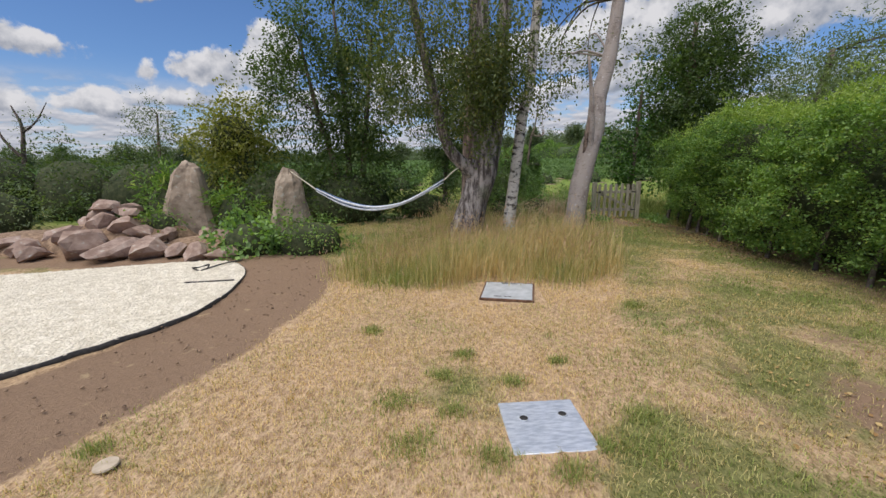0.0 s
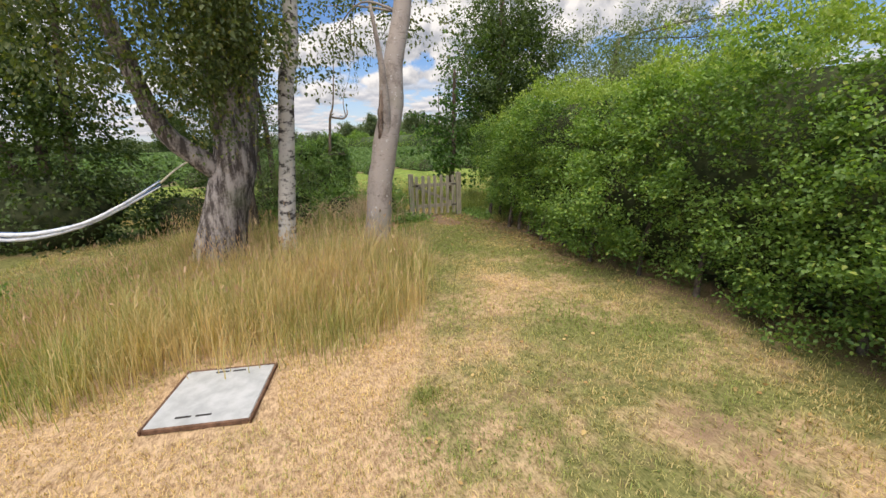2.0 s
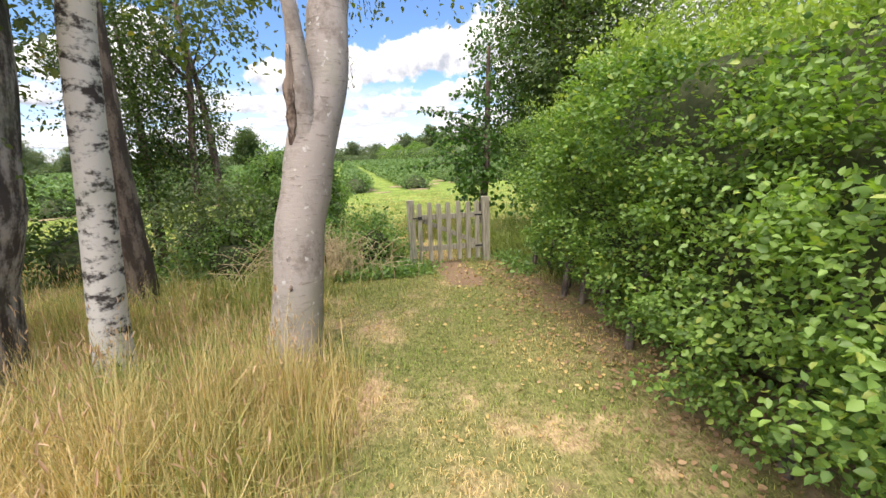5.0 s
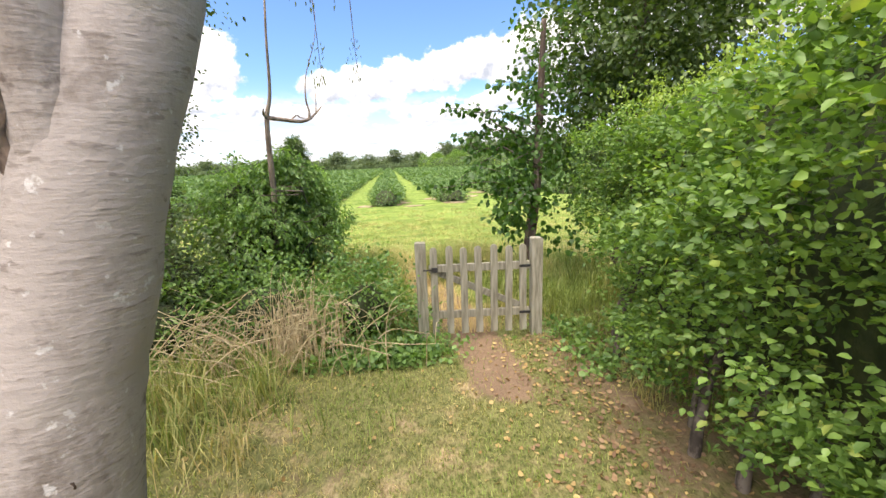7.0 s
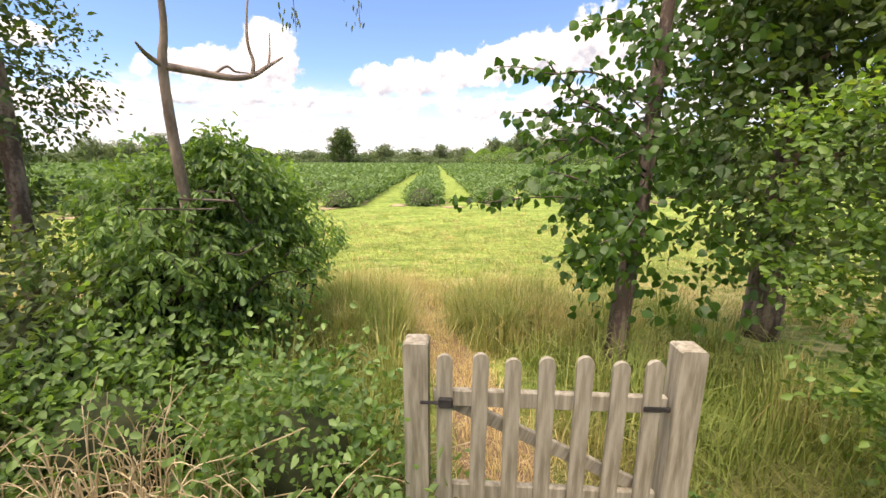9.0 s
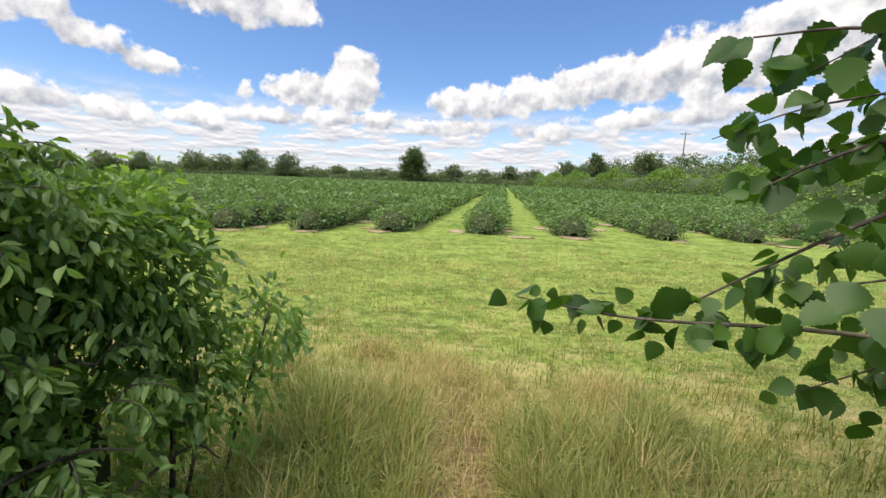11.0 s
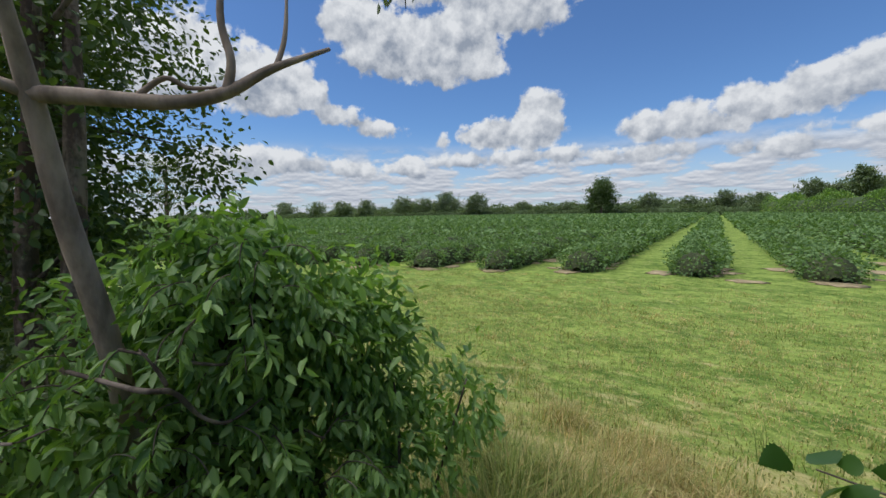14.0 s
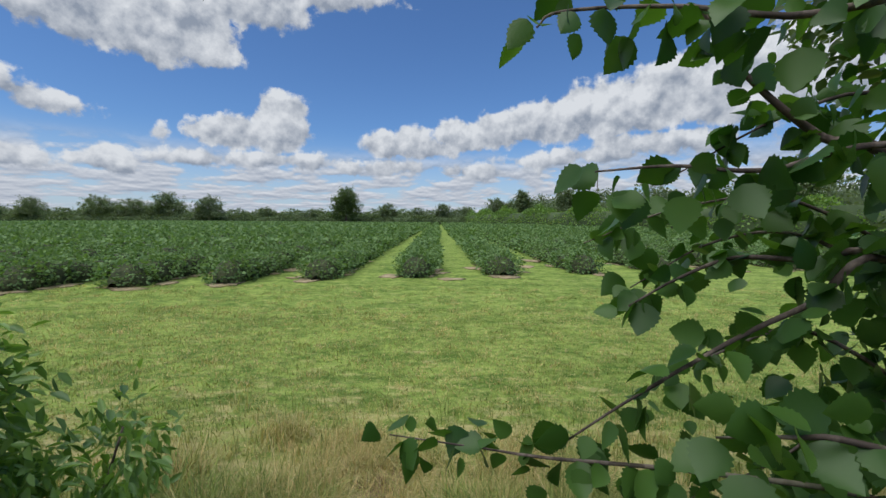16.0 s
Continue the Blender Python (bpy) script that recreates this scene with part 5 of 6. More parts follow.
# ---- hazel by the gate with its sprays over the view ----
hazel = thing("hazel_tree", "young hazel with slim dark trunk and broad toothed leaves", "tree")
limbs("trunk", [([(5.12, 11.3, -0.1), (5.14, 11.32, 0.5), (5.22, 11.4, 1.0), (5.30, 11.5, 1.5), (5.32, 11.5, 2.2), (5.36, 11.5, 3.2)], [0.09, 0.075, 0.07, 0.06, 0.05, 0.03])], brown_bark, hazel, "dark brown bark")
SPRAYS = (([(5.3, 11.5, 1.7), (4.89, 11.4, 1.95), (4.78, 11.43, 1.99), (4.62, 11.46, 2.14), (4.5, 11.42, 2.25)], 0.016),
          ([(5.28, 11.45, 1.5), (4.83, 11.33, 1.73), (4.72, 11.36, 1.72), (4.59, 11.41, 1.72), (4.47, 11.42, 1.67), (4.36, 11.41, 1.61)], 0.009),
          ([(5.28, 11.45, 1.45), (4.80, 11.29, 1.73), (4.69, 11.32, 1.64), (4.58, 11.33, 1.58), (4.46, 11.33, 1.51), (4.33, 11.34, 1.42), (4.19, 11.33, 1.33)], 0.009),
          ([(5.22, 11.4, 1.1), (4.8, 11.1, 1.4), (4.51, 11.05, 1.5), (4.46, 11.08, 1.49), (4.39, 11.15, 1.45)], 0.008),
          ([(5.22, 11.4, 1.0), (4.75, 11.2, 1.3), (4.45, 11.24, 1.33), (4.17, 11.35, 1.29), (4.04, 11.4, 1.28), (3.82, 11.42, 1.30)], 0.007),
          ([(5.33, 11.5, 2.0), (4.75, 11.15, 2.12), (4.48, 11.17, 2.12), (4.34, 11.24, 2.17), (4.16, 11.3, 2.19), (4.12, 11.32, 2.17)], 0.008),
          ([(5.3, 11.5, 1.7), (4.75, 11.2, 1.92), (4.5, 11.23, 1.89), (4.36, 11.25, 1.90), (4.22, 11.26, 1.89)], 0.007),
          ([(5.3, 11.5, 1.7), (4.95, 11.2, 1.6), (4.8, 11.0, 1.55), (4.66, 10.95, 1.5)], 0.007),
          ([(5.25, 11.45, 1.2), (5.0, 11.0, 1.2), (4.85, 10.8, 1.15), (4.7, 10.75, 1.1)], 0.007),
          ([(5.32, 11.5, 2.2), (5.1, 11.3, 2.4), (4.85, 11.2, 2.45), (4.6, 11.2, 2.4)], 0.008),
          ([(5.15, 11.35, 0.7), (4.9, 11.1, 0.9), (4.75, 11.1, 0.95), (4.5, 11.2, 0.9)], 0.007),
          ([(5.28, 11.5, 1.3), (5.0, 11.5, 1.35), (4.8, 11.5, 1.2), (4.6, 11.55, 1.05)], 0.007),
          ([(5.28, 11.5, 1.5), (4.95, 11.6, 1.75), (4.7, 11.62, 1.75), (4.45, 11.6, 1.62)], 0.007), ([(5.25, 11.5, 1.3), (4.95, 11.6, 1.5), (4.72, 11.6, 1.45), (4.48, 11.62, 1.3)], 0.007),
          ([(5.3, 11.5, 1.9), (5.0, 11.5, 2.1), (4.75, 11.5, 2.05), (4.5, 11.55, 1.9)], 0.007),
          ([(5.28, 11.5, 1.6), (4.9, 11.6, 1.85), (4.6, 11.62, 1.84), (4.32, 11.6, 1.74)], 0.006))
for line, r in SPRAYS:
    limbs("branch", [(line, [r, r * 0.8, r * 0.5, r * 0.25])], twig_bark, hazel, "", 6)


def broad_leaves(name, at, axis, size, mat, parent):
    """Broad toothed leaves with a folded midrib, each of thirty faces."""
    n_ = len(at)
    axis = unit(axis)
    side = unit(np.cross(axis, unit(rng.normal(size=(n_, 3)) * 0.9 + np.array([0.2, 0.3, 0.5]))))
    up = np.cross(side, axis)
    s_ = size[:, None]
    u = np.linspace(0, 1, 16)
    prof = 0.46 * np.sin(np.pi * u ** 0.68) ** 0.85 * (1.02 - u) ** 0.12
    prof[1:-1] *= 1 + 0.085 * np.where(np.arange(14) % 2 == 0, 1, -1)
    curl = rng.uniform(-0.15, 0.3, n_)[:, None]
    vs = []
    for k_ in range(16):
        mid_ = at + axis * s_ * u[k_] - up * s_ * curl * u[k_] ** 2
        vs += [mid_, mid_ + side * s_ * prof[k_] + up * s_ * prof[k_] * 0.25, mid_ - side * s_ * prof[k_] + up * s_ * prof[k_] * 0.25]
    v_ = np.stack(vs, axis=1).reshape(-1, 3)
    o_ = (np.arange(n_) * 48)[:, None]
    fs = []
    for k_ in range(15):
        fs.append(o_ + np.array([[3 * k_, 3 * k_ + 1, 3 * k_ + 4, 3 * k_ + 3]]))
        fs.append(o_ + np.array([[3 * k_ + 2, 3 * k_, 3 * k_ + 3, 3 * k_ + 5]]))
    return build(name, v_, [np.vstack(fs)], mat, parent, smooth=True)


at, ax = [], []
for line, r in SPRAYS:
    pts = smooth_line(line, 6)
    d = np.cumsum(np.r_[0, np.linalg.norm(np.diff(pts, axis=0), axis=1)])
    for k in np.arange(d[-1] * 0.22, d[-1], 0.029):
        c = np.array([np.interp(k, d, pts[:, i]) for i in range(3)])
        for _ in range(2):
            off = unit(rng.normal(size=3)) * rng.uniform(0.01, 0.06)
            at.append(c + off)
            ax.append(unit(off) * 0.7 + np.array([-0.25, 0.0, -0.75]) + rng.normal(size=3) * 0.3)
at, ax = np.array(at), np.array(ax)
tagged(broad_leaves("leaves", at, ax, rng.uniform(0.038, 0.080, len(at)), hazel_leaf, hazel), kind="stuff")
cl, co_ = blob_points([((5.5, 11.7, 2.9), (0.9, 0.8, 0.9), 1.0), ((5.5, 11.6, 1.9), (0.6, 0.5, 0.7), 0.7), ((5.0, 11.7, 3.4), (0.8, 0.7, 0.6), 0.6), ((5.5, 11.2, 0.9), (0.5, 0.5, 0.6), 0.6),
                       ((5.0, 11.4, 1.75), (0.38, 0.28, 0.62), 0.4), ((4.85, 11.25, 1.15), (0.38, 0.25, 0.40), 0.4), ((4.75, 10.95, 0.95), (0.25, 0.2, 0.3), 0.3), ((5.1, 11.6, 1.5), (0.3, 0.25, 0.5), 0.5), ((4.7, 11.2, 1.12), (0.2, 0.2, 0.26), 0.2)], 70, 8, 0.12, 0.4)
clear = cl[:, 0] > 4.66 + 0.40 * (cl[:, 2] > 1.4)
cl, co_ = cl[clear], co_[clear]
tagged(broad_leaves("crown", cl, co_ + np.array([0, 0, -0.8]) + rng.normal(size=cl.shape) * 0.4, rng.uniform(0.05, 0.085, len(cl)), hazel_leaf, hazel), kind="stuff")

# twigs that hang into the view from the trees above
for x, y, z, n_ in ((2.68, 11.62, 2.50, 40), (3.07, 12.04, 2.68, 30), (2.85, 10.3, 2.95, 110), (3.25, 9.6, 3.0, 110)):
    limbs("branch", [([(3.3, 8.0, 4.3), ((x + 3.3) / 2, (y + 8.0) / 2, 4.7), (x - 0.02, y - 0.1, 4.2), (x, y, 3.3), (x + 0.02, y + 0.03, z)], [0.03, 0.02, 0.010, 0.005, 0.002])], twig_bark, ash, "", 5)
    tz = rng.uniform(z, z + 0.5, n_)
    p = np.stack([x + rng.normal(size=n_) * (0.05 if n_ < 50 else 0.16), y + rng.normal(size=n_) * (0.05 if n_ < 50 else 0.16), tz], axis=1)
    leaf_bunch = leaves("leaf_spray", p, np.tile((0.0, 0, -1.0), (n_, 1)), 0.05, birch_leaf, ash, 0.3, 0.9, loose=0.4)
    tagged(leaf_bunch, kind="stuff")

# ---- the meadow: rows of currant bushes ----
def row_piece(name, length, n, size, seed):
    """A length of a currant row running along +y from 0: single round bushes grown together, leaves over a core in
    shade colour.
    """
    r = random.Random(seed)
    step = 0.8 if length < 10 else (1.2 if length < 30 else 2.4)
    bushes = [(r.uniform(-0.10, 0.10), 0.5 + step * i + r.uniform(-0.15, 0.15), r.uniform(0.56, 0.78), r.uniform(0.80, 1.12)) for i in range(int(length / step))]
    b = np.array(bushes)[rng.integers(0, len(bushes), n)]
    d = unit(rng.normal(size=(n, 3)))
    tuft = 1 + 0.20 * np.sin(d[:, 0] * 6 + d[:, 1] * 7 + b[:, 1] * 3) * np.sin(d[:, 2] * 8 + b[:, 1]) + 0.09 * rng.normal(size=n)
    p_ = np.stack([b[:, 0] + d[:, 0] * b[:, 2] * tuft, b[:, 1] + d[:, 1] * max(0.55, step * 0.62) * tuft, 0.50 * b[:, 3] + d[:, 2] * 0.52 * b[:, 3] * tuft], axis=1)
    keep = p_[:, 2] > 0.05
    t = thing(name, "row of leafy green currant bushes planted in mown meadow", "bush row", "currant rows")
    tagged(leaves("foliage", p_[keep], d[keep] + np.array([0, 0, 0.2]), size, currant_leaf, t, 0.85, 0.3, plain=True), kind="stuff")
    # dark core along the row in place of the shade under the leaves
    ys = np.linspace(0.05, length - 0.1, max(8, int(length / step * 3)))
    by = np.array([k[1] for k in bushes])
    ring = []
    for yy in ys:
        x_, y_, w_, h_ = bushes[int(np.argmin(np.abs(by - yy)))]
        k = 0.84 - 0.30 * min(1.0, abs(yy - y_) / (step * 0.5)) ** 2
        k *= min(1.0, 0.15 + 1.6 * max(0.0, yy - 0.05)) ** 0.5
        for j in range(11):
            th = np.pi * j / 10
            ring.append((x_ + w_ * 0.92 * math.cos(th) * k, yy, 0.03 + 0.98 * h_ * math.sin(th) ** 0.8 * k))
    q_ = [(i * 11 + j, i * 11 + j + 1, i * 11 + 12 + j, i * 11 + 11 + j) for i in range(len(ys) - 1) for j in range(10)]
    build("inner_growth", ring, [np.array(q_)], inner_shade, t, smooth=True)
    return t


near_a = row_piece("currant_row", 8.0, 7000, 0.10, 3)
near_b = row_piece("currant_row", 8.0, 7000, 0.10, 21)
mid_a = row_piece("currant_row", 24.0, 5200, 0.19, 12)
far_a = row_piece("currant_row", 60.0, 4200, 0.36, 4)
DRIFT = -0.018
spots = {}
def row_place(i):
    """Where row i stands across the meadow."""
    near = {-4: -7.2, -3: -4.9, -2: -2.48, -1: 0.05, 0: 3.05, 1: 6.0, 2: 9.1}
    return near[i] if i in near else (-7.2 + (i + 4) * 2.4 if i < 0 else 9.1 + (i - 2) * 3.0)


def row_start(x):
    """Where a row across the meadow at x begins."""
    return 22.7 + 0.20 * x if x > -1 else max(22.6 + 0.32 * x, 14.5 - 0.08 * (x + 13.7))


for i in range(-46, 12):
    x = row_place(i)
    y = row_start(x)
    end = 160.0 if x < 8 else 160 - (x - 8) * 2.4
    for src, l in (((near_a, near_b)[i % 2], 8.0), (mid_a, 24.0), (far_a, 60.0), (far_a, 60.0)):
        if y < end:
            spots.setdefault(src.name, []).append((src, x + DRIFT * (y - 23), y, min(1.0, (end - y) / l)))
        y += l
for name_, list_ in spots.items():
    for k, (src, x, y, cut) in enumerate(list_):
        m_ = pose(x, y, -0.13, 0, 0, 1.03) @ Matrix.Diagonal((1, 1, 0.9, 1))
        if k == 0:
            src.matrix_basis = m_
        else:
            copy_thing(src, m_)
# bare soil under the row ends
patches = []
for i in range(-12, 6):
    x = row_place(i)
    y = row_start(x)
    for k in range(14):
        px_, py_ = x + rng.normal(0, 0.45), y - 0.25 + k * 0.45 + rng.uniform(-0.3, 0.5)
        patches.append(lump((px_, py_, float(land(px_, py_)) + 0.014), (rng.uniform(0.2, 0.6), rng.uniform(0.2, 0.55), 0.012), i * 3.1 + k * 1.7, 0.9, 4, 16))
v, f = join(patches)
pale_soil = plain_material("pale_soil", (0.20, 0.16, 0.085), (0.42, 0.33, 0.20), 5.0, 0.95, 0.01)
tagged(build("bare_soil", v, f, pale_soil), "strips of bare pale earth under the currant rows", "soil", kind="stuff")

# ---- hedgerows and trees round the meadow ----
def far_belt(name, label, line, height, wide, n, size, leaf, seed):
    """A distant hedge along a broken line of (x, y)."""
    pts = smooth_line([(x, y, 0) for x, y in line], 12)
    d = np.cumsum(np.r_[0, np.linalg.norm(np.diff(pts, axis=0), axis=1)])
    k = rng.uniform(0, d[-1], n)
    cx, cy_ = np.interp(k, d, pts[:, 0]), np.interp(k, d, pts[:, 1])
    h = height * (0.8 + 0.2 * np.sin(k * 0.35 + seed) + 0.12 * np.sin(k * 1.3 + seed))
    a = rng.uniform(0, np.pi, n)
    ang = rng.uniform(0, 2 * np.pi, n)
    p_ = np.stack([cx + wide * np.cos(a) * np.cos(ang), cy_ + wide * np.cos(a) * np.sin(ang), -0.1 + h * np.sin(a) ** 0.7 * rng.uniform(0.85, 1.05, n)], axis=1)
    t = thing(name, label, "hedge", "far hedges")
    tagged(leaves("foliage", p_, np.stack([np.cos(a) * np.cos(ang), np.cos(a) * np.sin(ang), np.sin(a)], axis=1), size, leaf, t, 0.9, 0.2, plain=True), kind="stuff")
    # added solid band inside, darker than the leaves as if shaded
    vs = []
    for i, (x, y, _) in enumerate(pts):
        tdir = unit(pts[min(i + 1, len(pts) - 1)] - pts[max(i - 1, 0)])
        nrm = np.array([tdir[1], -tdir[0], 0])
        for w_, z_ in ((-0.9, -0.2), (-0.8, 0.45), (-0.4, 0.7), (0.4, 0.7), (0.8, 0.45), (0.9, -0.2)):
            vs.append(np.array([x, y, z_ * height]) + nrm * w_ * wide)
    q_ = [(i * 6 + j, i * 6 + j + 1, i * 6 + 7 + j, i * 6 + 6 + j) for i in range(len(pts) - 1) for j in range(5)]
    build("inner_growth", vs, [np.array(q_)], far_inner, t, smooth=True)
    return t


far_belt("far_hedge", "long low hedge closing the far side of the meadow", [(-260, 168), (-120, 170), (-20, 168), (14, 165)], 3.4, 3.0, 60000, 0.5, far_haze_leaf, 0)
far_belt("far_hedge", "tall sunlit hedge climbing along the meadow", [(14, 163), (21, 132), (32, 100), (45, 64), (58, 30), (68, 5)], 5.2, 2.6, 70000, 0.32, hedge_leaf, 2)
far_belt("far_hedge", "band of distant trees in a haze-paled tone beyond the meadow hedge", [(-300, 260), (-100, 270), (40, 260), (160, 200)], 7.5, 7.0, 34000, 0.9, far_haze_leaf, 5)
far_belt("far_hedge", "wooded rise behind the meadow hedge", [(36, 190), (55, 130), (75, 90), (100, 40)], 10.5, 9.0, 36000, 0.6, far_haze_leaf, 7)


def far_tree(x, y, h, w, label, leaf=far_haze_leaf, low=0.12):
    stems = [([(x, y, -0.3), (x, y, h * 0.35), (x + 0.2, y, h * 0.8)], [h * 0.03, h * 0.022, h * 0.008])]
    r = random.Random(int(x * 7))
    blobs = [((x, y, h * 0.62), (w * 0.42, w * 0.42, h * 0.36), 1.0), ((x - w * 0.22, y, h * (0.34 + low)), (w * 0.3, w * 0.3, h * 0.26), 0.6),
             ((x + w * 0.24, y, h * (0.36 + low)), (w * 0.3, w * 0.3, h * 0.26), 0.6), ((x + w * r.uniform(-0.15, 0.15), y - 1, h * 0.82), (w * 0.26, w * 0.26, h * 0.2), 0.5)]
    t = thing("field_tree", label, "tree", "far trees")
    limbs("trunk", stems, brown_bark, t, "", 8)
    for i in range(3):
        blobs.append(((x + w * r.uniform(-0.42, 0.42), y + r.uniform(-1, 1), h * r.uniform(0.3, 0.62)), (w * 0.22, w * 0.22, h * 0.2), 0.35))
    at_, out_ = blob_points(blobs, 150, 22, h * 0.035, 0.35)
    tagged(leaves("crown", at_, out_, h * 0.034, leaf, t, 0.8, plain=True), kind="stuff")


far_tree(-33.4, 162, 13.5, 11.5, "lone dark oval tree at the far edge of the meadow", dark_leaf, 0.0)
for x, y, h, w in ((-178, 168, 9, 13), (-160, 169, 9, 12), (-135, 172, 10, 16), (-122, 172, 9, 14), (-108, 172, 11, 14), (-87, 165, 9.5, 12), (-68, 172, 6, 9), (-50, 170, 6, 10), (-19, 170, 8.5, 10),
                   (-8, 174, 7, 8), (4, 172, 8.5, 9), (12, 170, 7.5, 9), (-205, 170, 9, 16), (-240, 172, 10, 18)):
    far_tree(x, y, h * (1.05 if x < -60 else 0.92), w, "round hedgerow tree on the horizon beyond the meadow")
for x, y, h, w in ((22, 150, 9, 9), (29, 140, 11, 6), (37, 118, 10, 9), (26, 150, 8, 9), (60, 75, 11, 9), (66, 62, 12, 10)):
    far_tree(x, y, h, w, "hedgerow tree standing above the sloping hedge")
pole = thing("utility_pole", "wooden utility pole with a short crossarm beyond the hedge", "pole")
limbs("post", [([(42, 112, -0.2), (42, 112, 7), (42, 112, 14.5)], [0.16, 0.14, 0.11])], pole_wood, pole, "", 8)
limbs("crossarm", [([(40.9, 112, 14.0), (42, 112, 14.0), (43.1, 112, 14.0)], [0.08, 0.08, 0.08])], pole_wood, pole, "", 6)
# beyond the back of the garden
tree("field_tree", "thin feathery tree standing in the next field", [([(-11.3, 16, -0.2), (-11.2, 16, 1.8), (-11.0, 16, 3.4)], [0.08, 0.06, 0.03])],
     [((-11.1, 16, 2.9), (0.95, 0.8, 1.0), 1.0)], brown_bark, far_haze_leaf, 200, 10, 0.14, 0.07, 12, 0.012, group="far trees")
for x, y, h in ((-15.8, 12.8, 3.6), (-14.2, 13.6, 3.5), (-19, 13.5, 3.8)):
    stems = [([(x, y, -0.1), (x + 0.1, y, h * 0.5), (x + 0.3, y, h * 0.8), (x + 0.1, y, h)], [0.09, 0.07, 0.05, 0.02]),
             ([(x + 0.1, y, h * 0.5), (x - 0.5, y, h * 0.75), (x - 0.6, y + 0.2, h * 0.98)], [0.05, 0.035, 0.012]),
             ([(x + 0.25, y, h * 0.75), (x + 0.8, y, h * 0.85), (x + 1.3, y, h * 1.02)], [0.04, 0.025, 0.01])]
    tree("dead_tree", "half-dead bare tree with crooked grey branches", stems, [((x + 0.7, y, h * 0.8), (0.8, 0.5, 0.5), 0.5)], twig_bark, willow_leaf, 40, 9, 0.12, 0.06, 10, 0.015)
far_belt("far_hedge", "hedge across the field behind the garden", [(-190, 84), (-140, 76), (-96, 70)], 3.0, 2.0, 8000, 0.5, far_haze_leaf, 3)

# ---- long dry grass under the birches ----
TALL = [(-1.5, 5.2), (-1.0, 4.75), (-0.1, 4.62), (0.45, 4.95), (1.2, 4.88), (1.5, 4.62), (2.15, 4.9), (2.4, 5.4), (2.75, 6.4), (2.85, 7.0), (2.5, 7.5), (2.0, 8.3), (0.2, 8.8), (-0.6, 8.2), (-0.9, 7.2), (-1.3, 6.0)]
n = 62000
x, y = rng.uniform(-1.7, 3.2, n), rng.uniform(4.4, 9.3, n)
ok = inside(x + 0.12 * rng.normal(size=n), y + 0.12 * rng.normal(size=n), TALL)
x, y = x[ok], y[ok]
tall = np.clip(0.42 + 0.14 * np.sin(x * 2.1 + 1) * np.sin(y * 1.7) + 0.10 * rng.normal(size=len(x)), 0.14, 0.75)
tall *= 0.75 + 0.5 * np.sin(x * 7.3 + y * 3.1) ** 2 * np.sin(y * 6.1 - x * 2) ** 2
tall *= np.where(x < -0.2, 0.62, 1.0) * (0.72 + 0.28 * ease(y, 4.7, 5.5))
tall *= 1 - 0.5 * ease(y, 6.8, 7.6) * ease(x, 0.6, 1.4)
dry = np.clip(0.64 - 0.46 * ease(y, 6.6, 7.6) * ease(x, 0.6, 1.4) + 0.28 * np.sin(x * 3.1) * np.sin(y * 2.7 + 1) + 0.25 * rng.normal(size=len(x)), 0, 1)
dry = np.clip(dry - 0.30 * ease(-x, -0.6, 0.8), 0, 1)
blades("long_grass", x, y, land(x, y) - 0.01, tall, 0.0055, 0.38 + 0.35 * rng.uniform(0, 1, len(x)) ** 2, dry, "long golden dry grass under the birch trees", lean=(0.15, -0.15))
heads = rng.choice(len(x), 2600, replace=False)
hx, hy = x[heads], y[heads]
hl = tall[heads] + rng.uniform(0.10, 0.28, len(hx))
blades("seed_stalks", hx, hy, land(hx, hy), hl, 0.004, 0.2, np.ones(len(hx)), "thin straw seed stalks above the long grass")
seed_mat = leaf_material("seed_head", (0.40, 0.24, 0.15), (0.66, 0.46, 0.32), gloss=0.8, glow=0.2)
hx, hy, hl = hx[::2], hy[::2], hl[::2]
hn = len(hx) * 3
tips = np.stack([np.repeat(hx, 3), np.repeat(hy, 3), np.repeat(hl * 0.85, 3)], axis=1) + rng.normal(size=(hn, 3)) * np.array([0.035, 0.035, 0.05])
tagged(leaves("seed_heads", tips, np.tile((0.1, -0.1, 1.0), (hn, 1)), 0.05, seed_mat, None, 0.16, 0.0, 0.1, loose=0.3), "soft pinkish-brown grass seed heads above the long grass", "grass", kind="stuff")
# greener tufts in the parched turf
tx, ty = [], []
for cx_, cy_, r_ in ((0.22, 2.94, 0.09), (0.05, 2.62, 0.10), (0.55, 2.52, 0.08), (0.93, 2.80, 0.07), (0.33, 1.80, 0.12), (1.15, 1.82, 0.16), (0.92, 1.86, 0.08), (-1.9, 1.9, 0.09), (-0.25, 2.3, 0.14),
                     (-0.6, 3.4, 0.10), (2.0, 3.9, 0.12), (0.7, 1.68, 0.10), (1.25, 2.1, 0.12), (0.12, 2.2, 0.10), (-0.1, 1.9, 0.16)):
    k_ = int(2600 * r_)
    tx.append(cx_ + rng.normal(size=k_) * r_ * 0.55)
    ty.append(cy_ + rng.normal(size=k_) * r_ * 0.45)
tx, ty = np.concatenate(tx), np.concatenate(ty)
ok = ~((np.abs(tx - 0.655) < 0.24) & (np.abs(ty - 2.05) < 0.24))
tx, ty = tx[ok], ty[ok]
blades("grass_tufts", tx, ty, land(tx, ty), rng.uniform(0.03, 0.075, len(tx)), 0.004, 0.7, np.clip(rng.normal(0.1, 0.15, len(tx)), 0, 1), "fresh green tufts in the parched lawn")

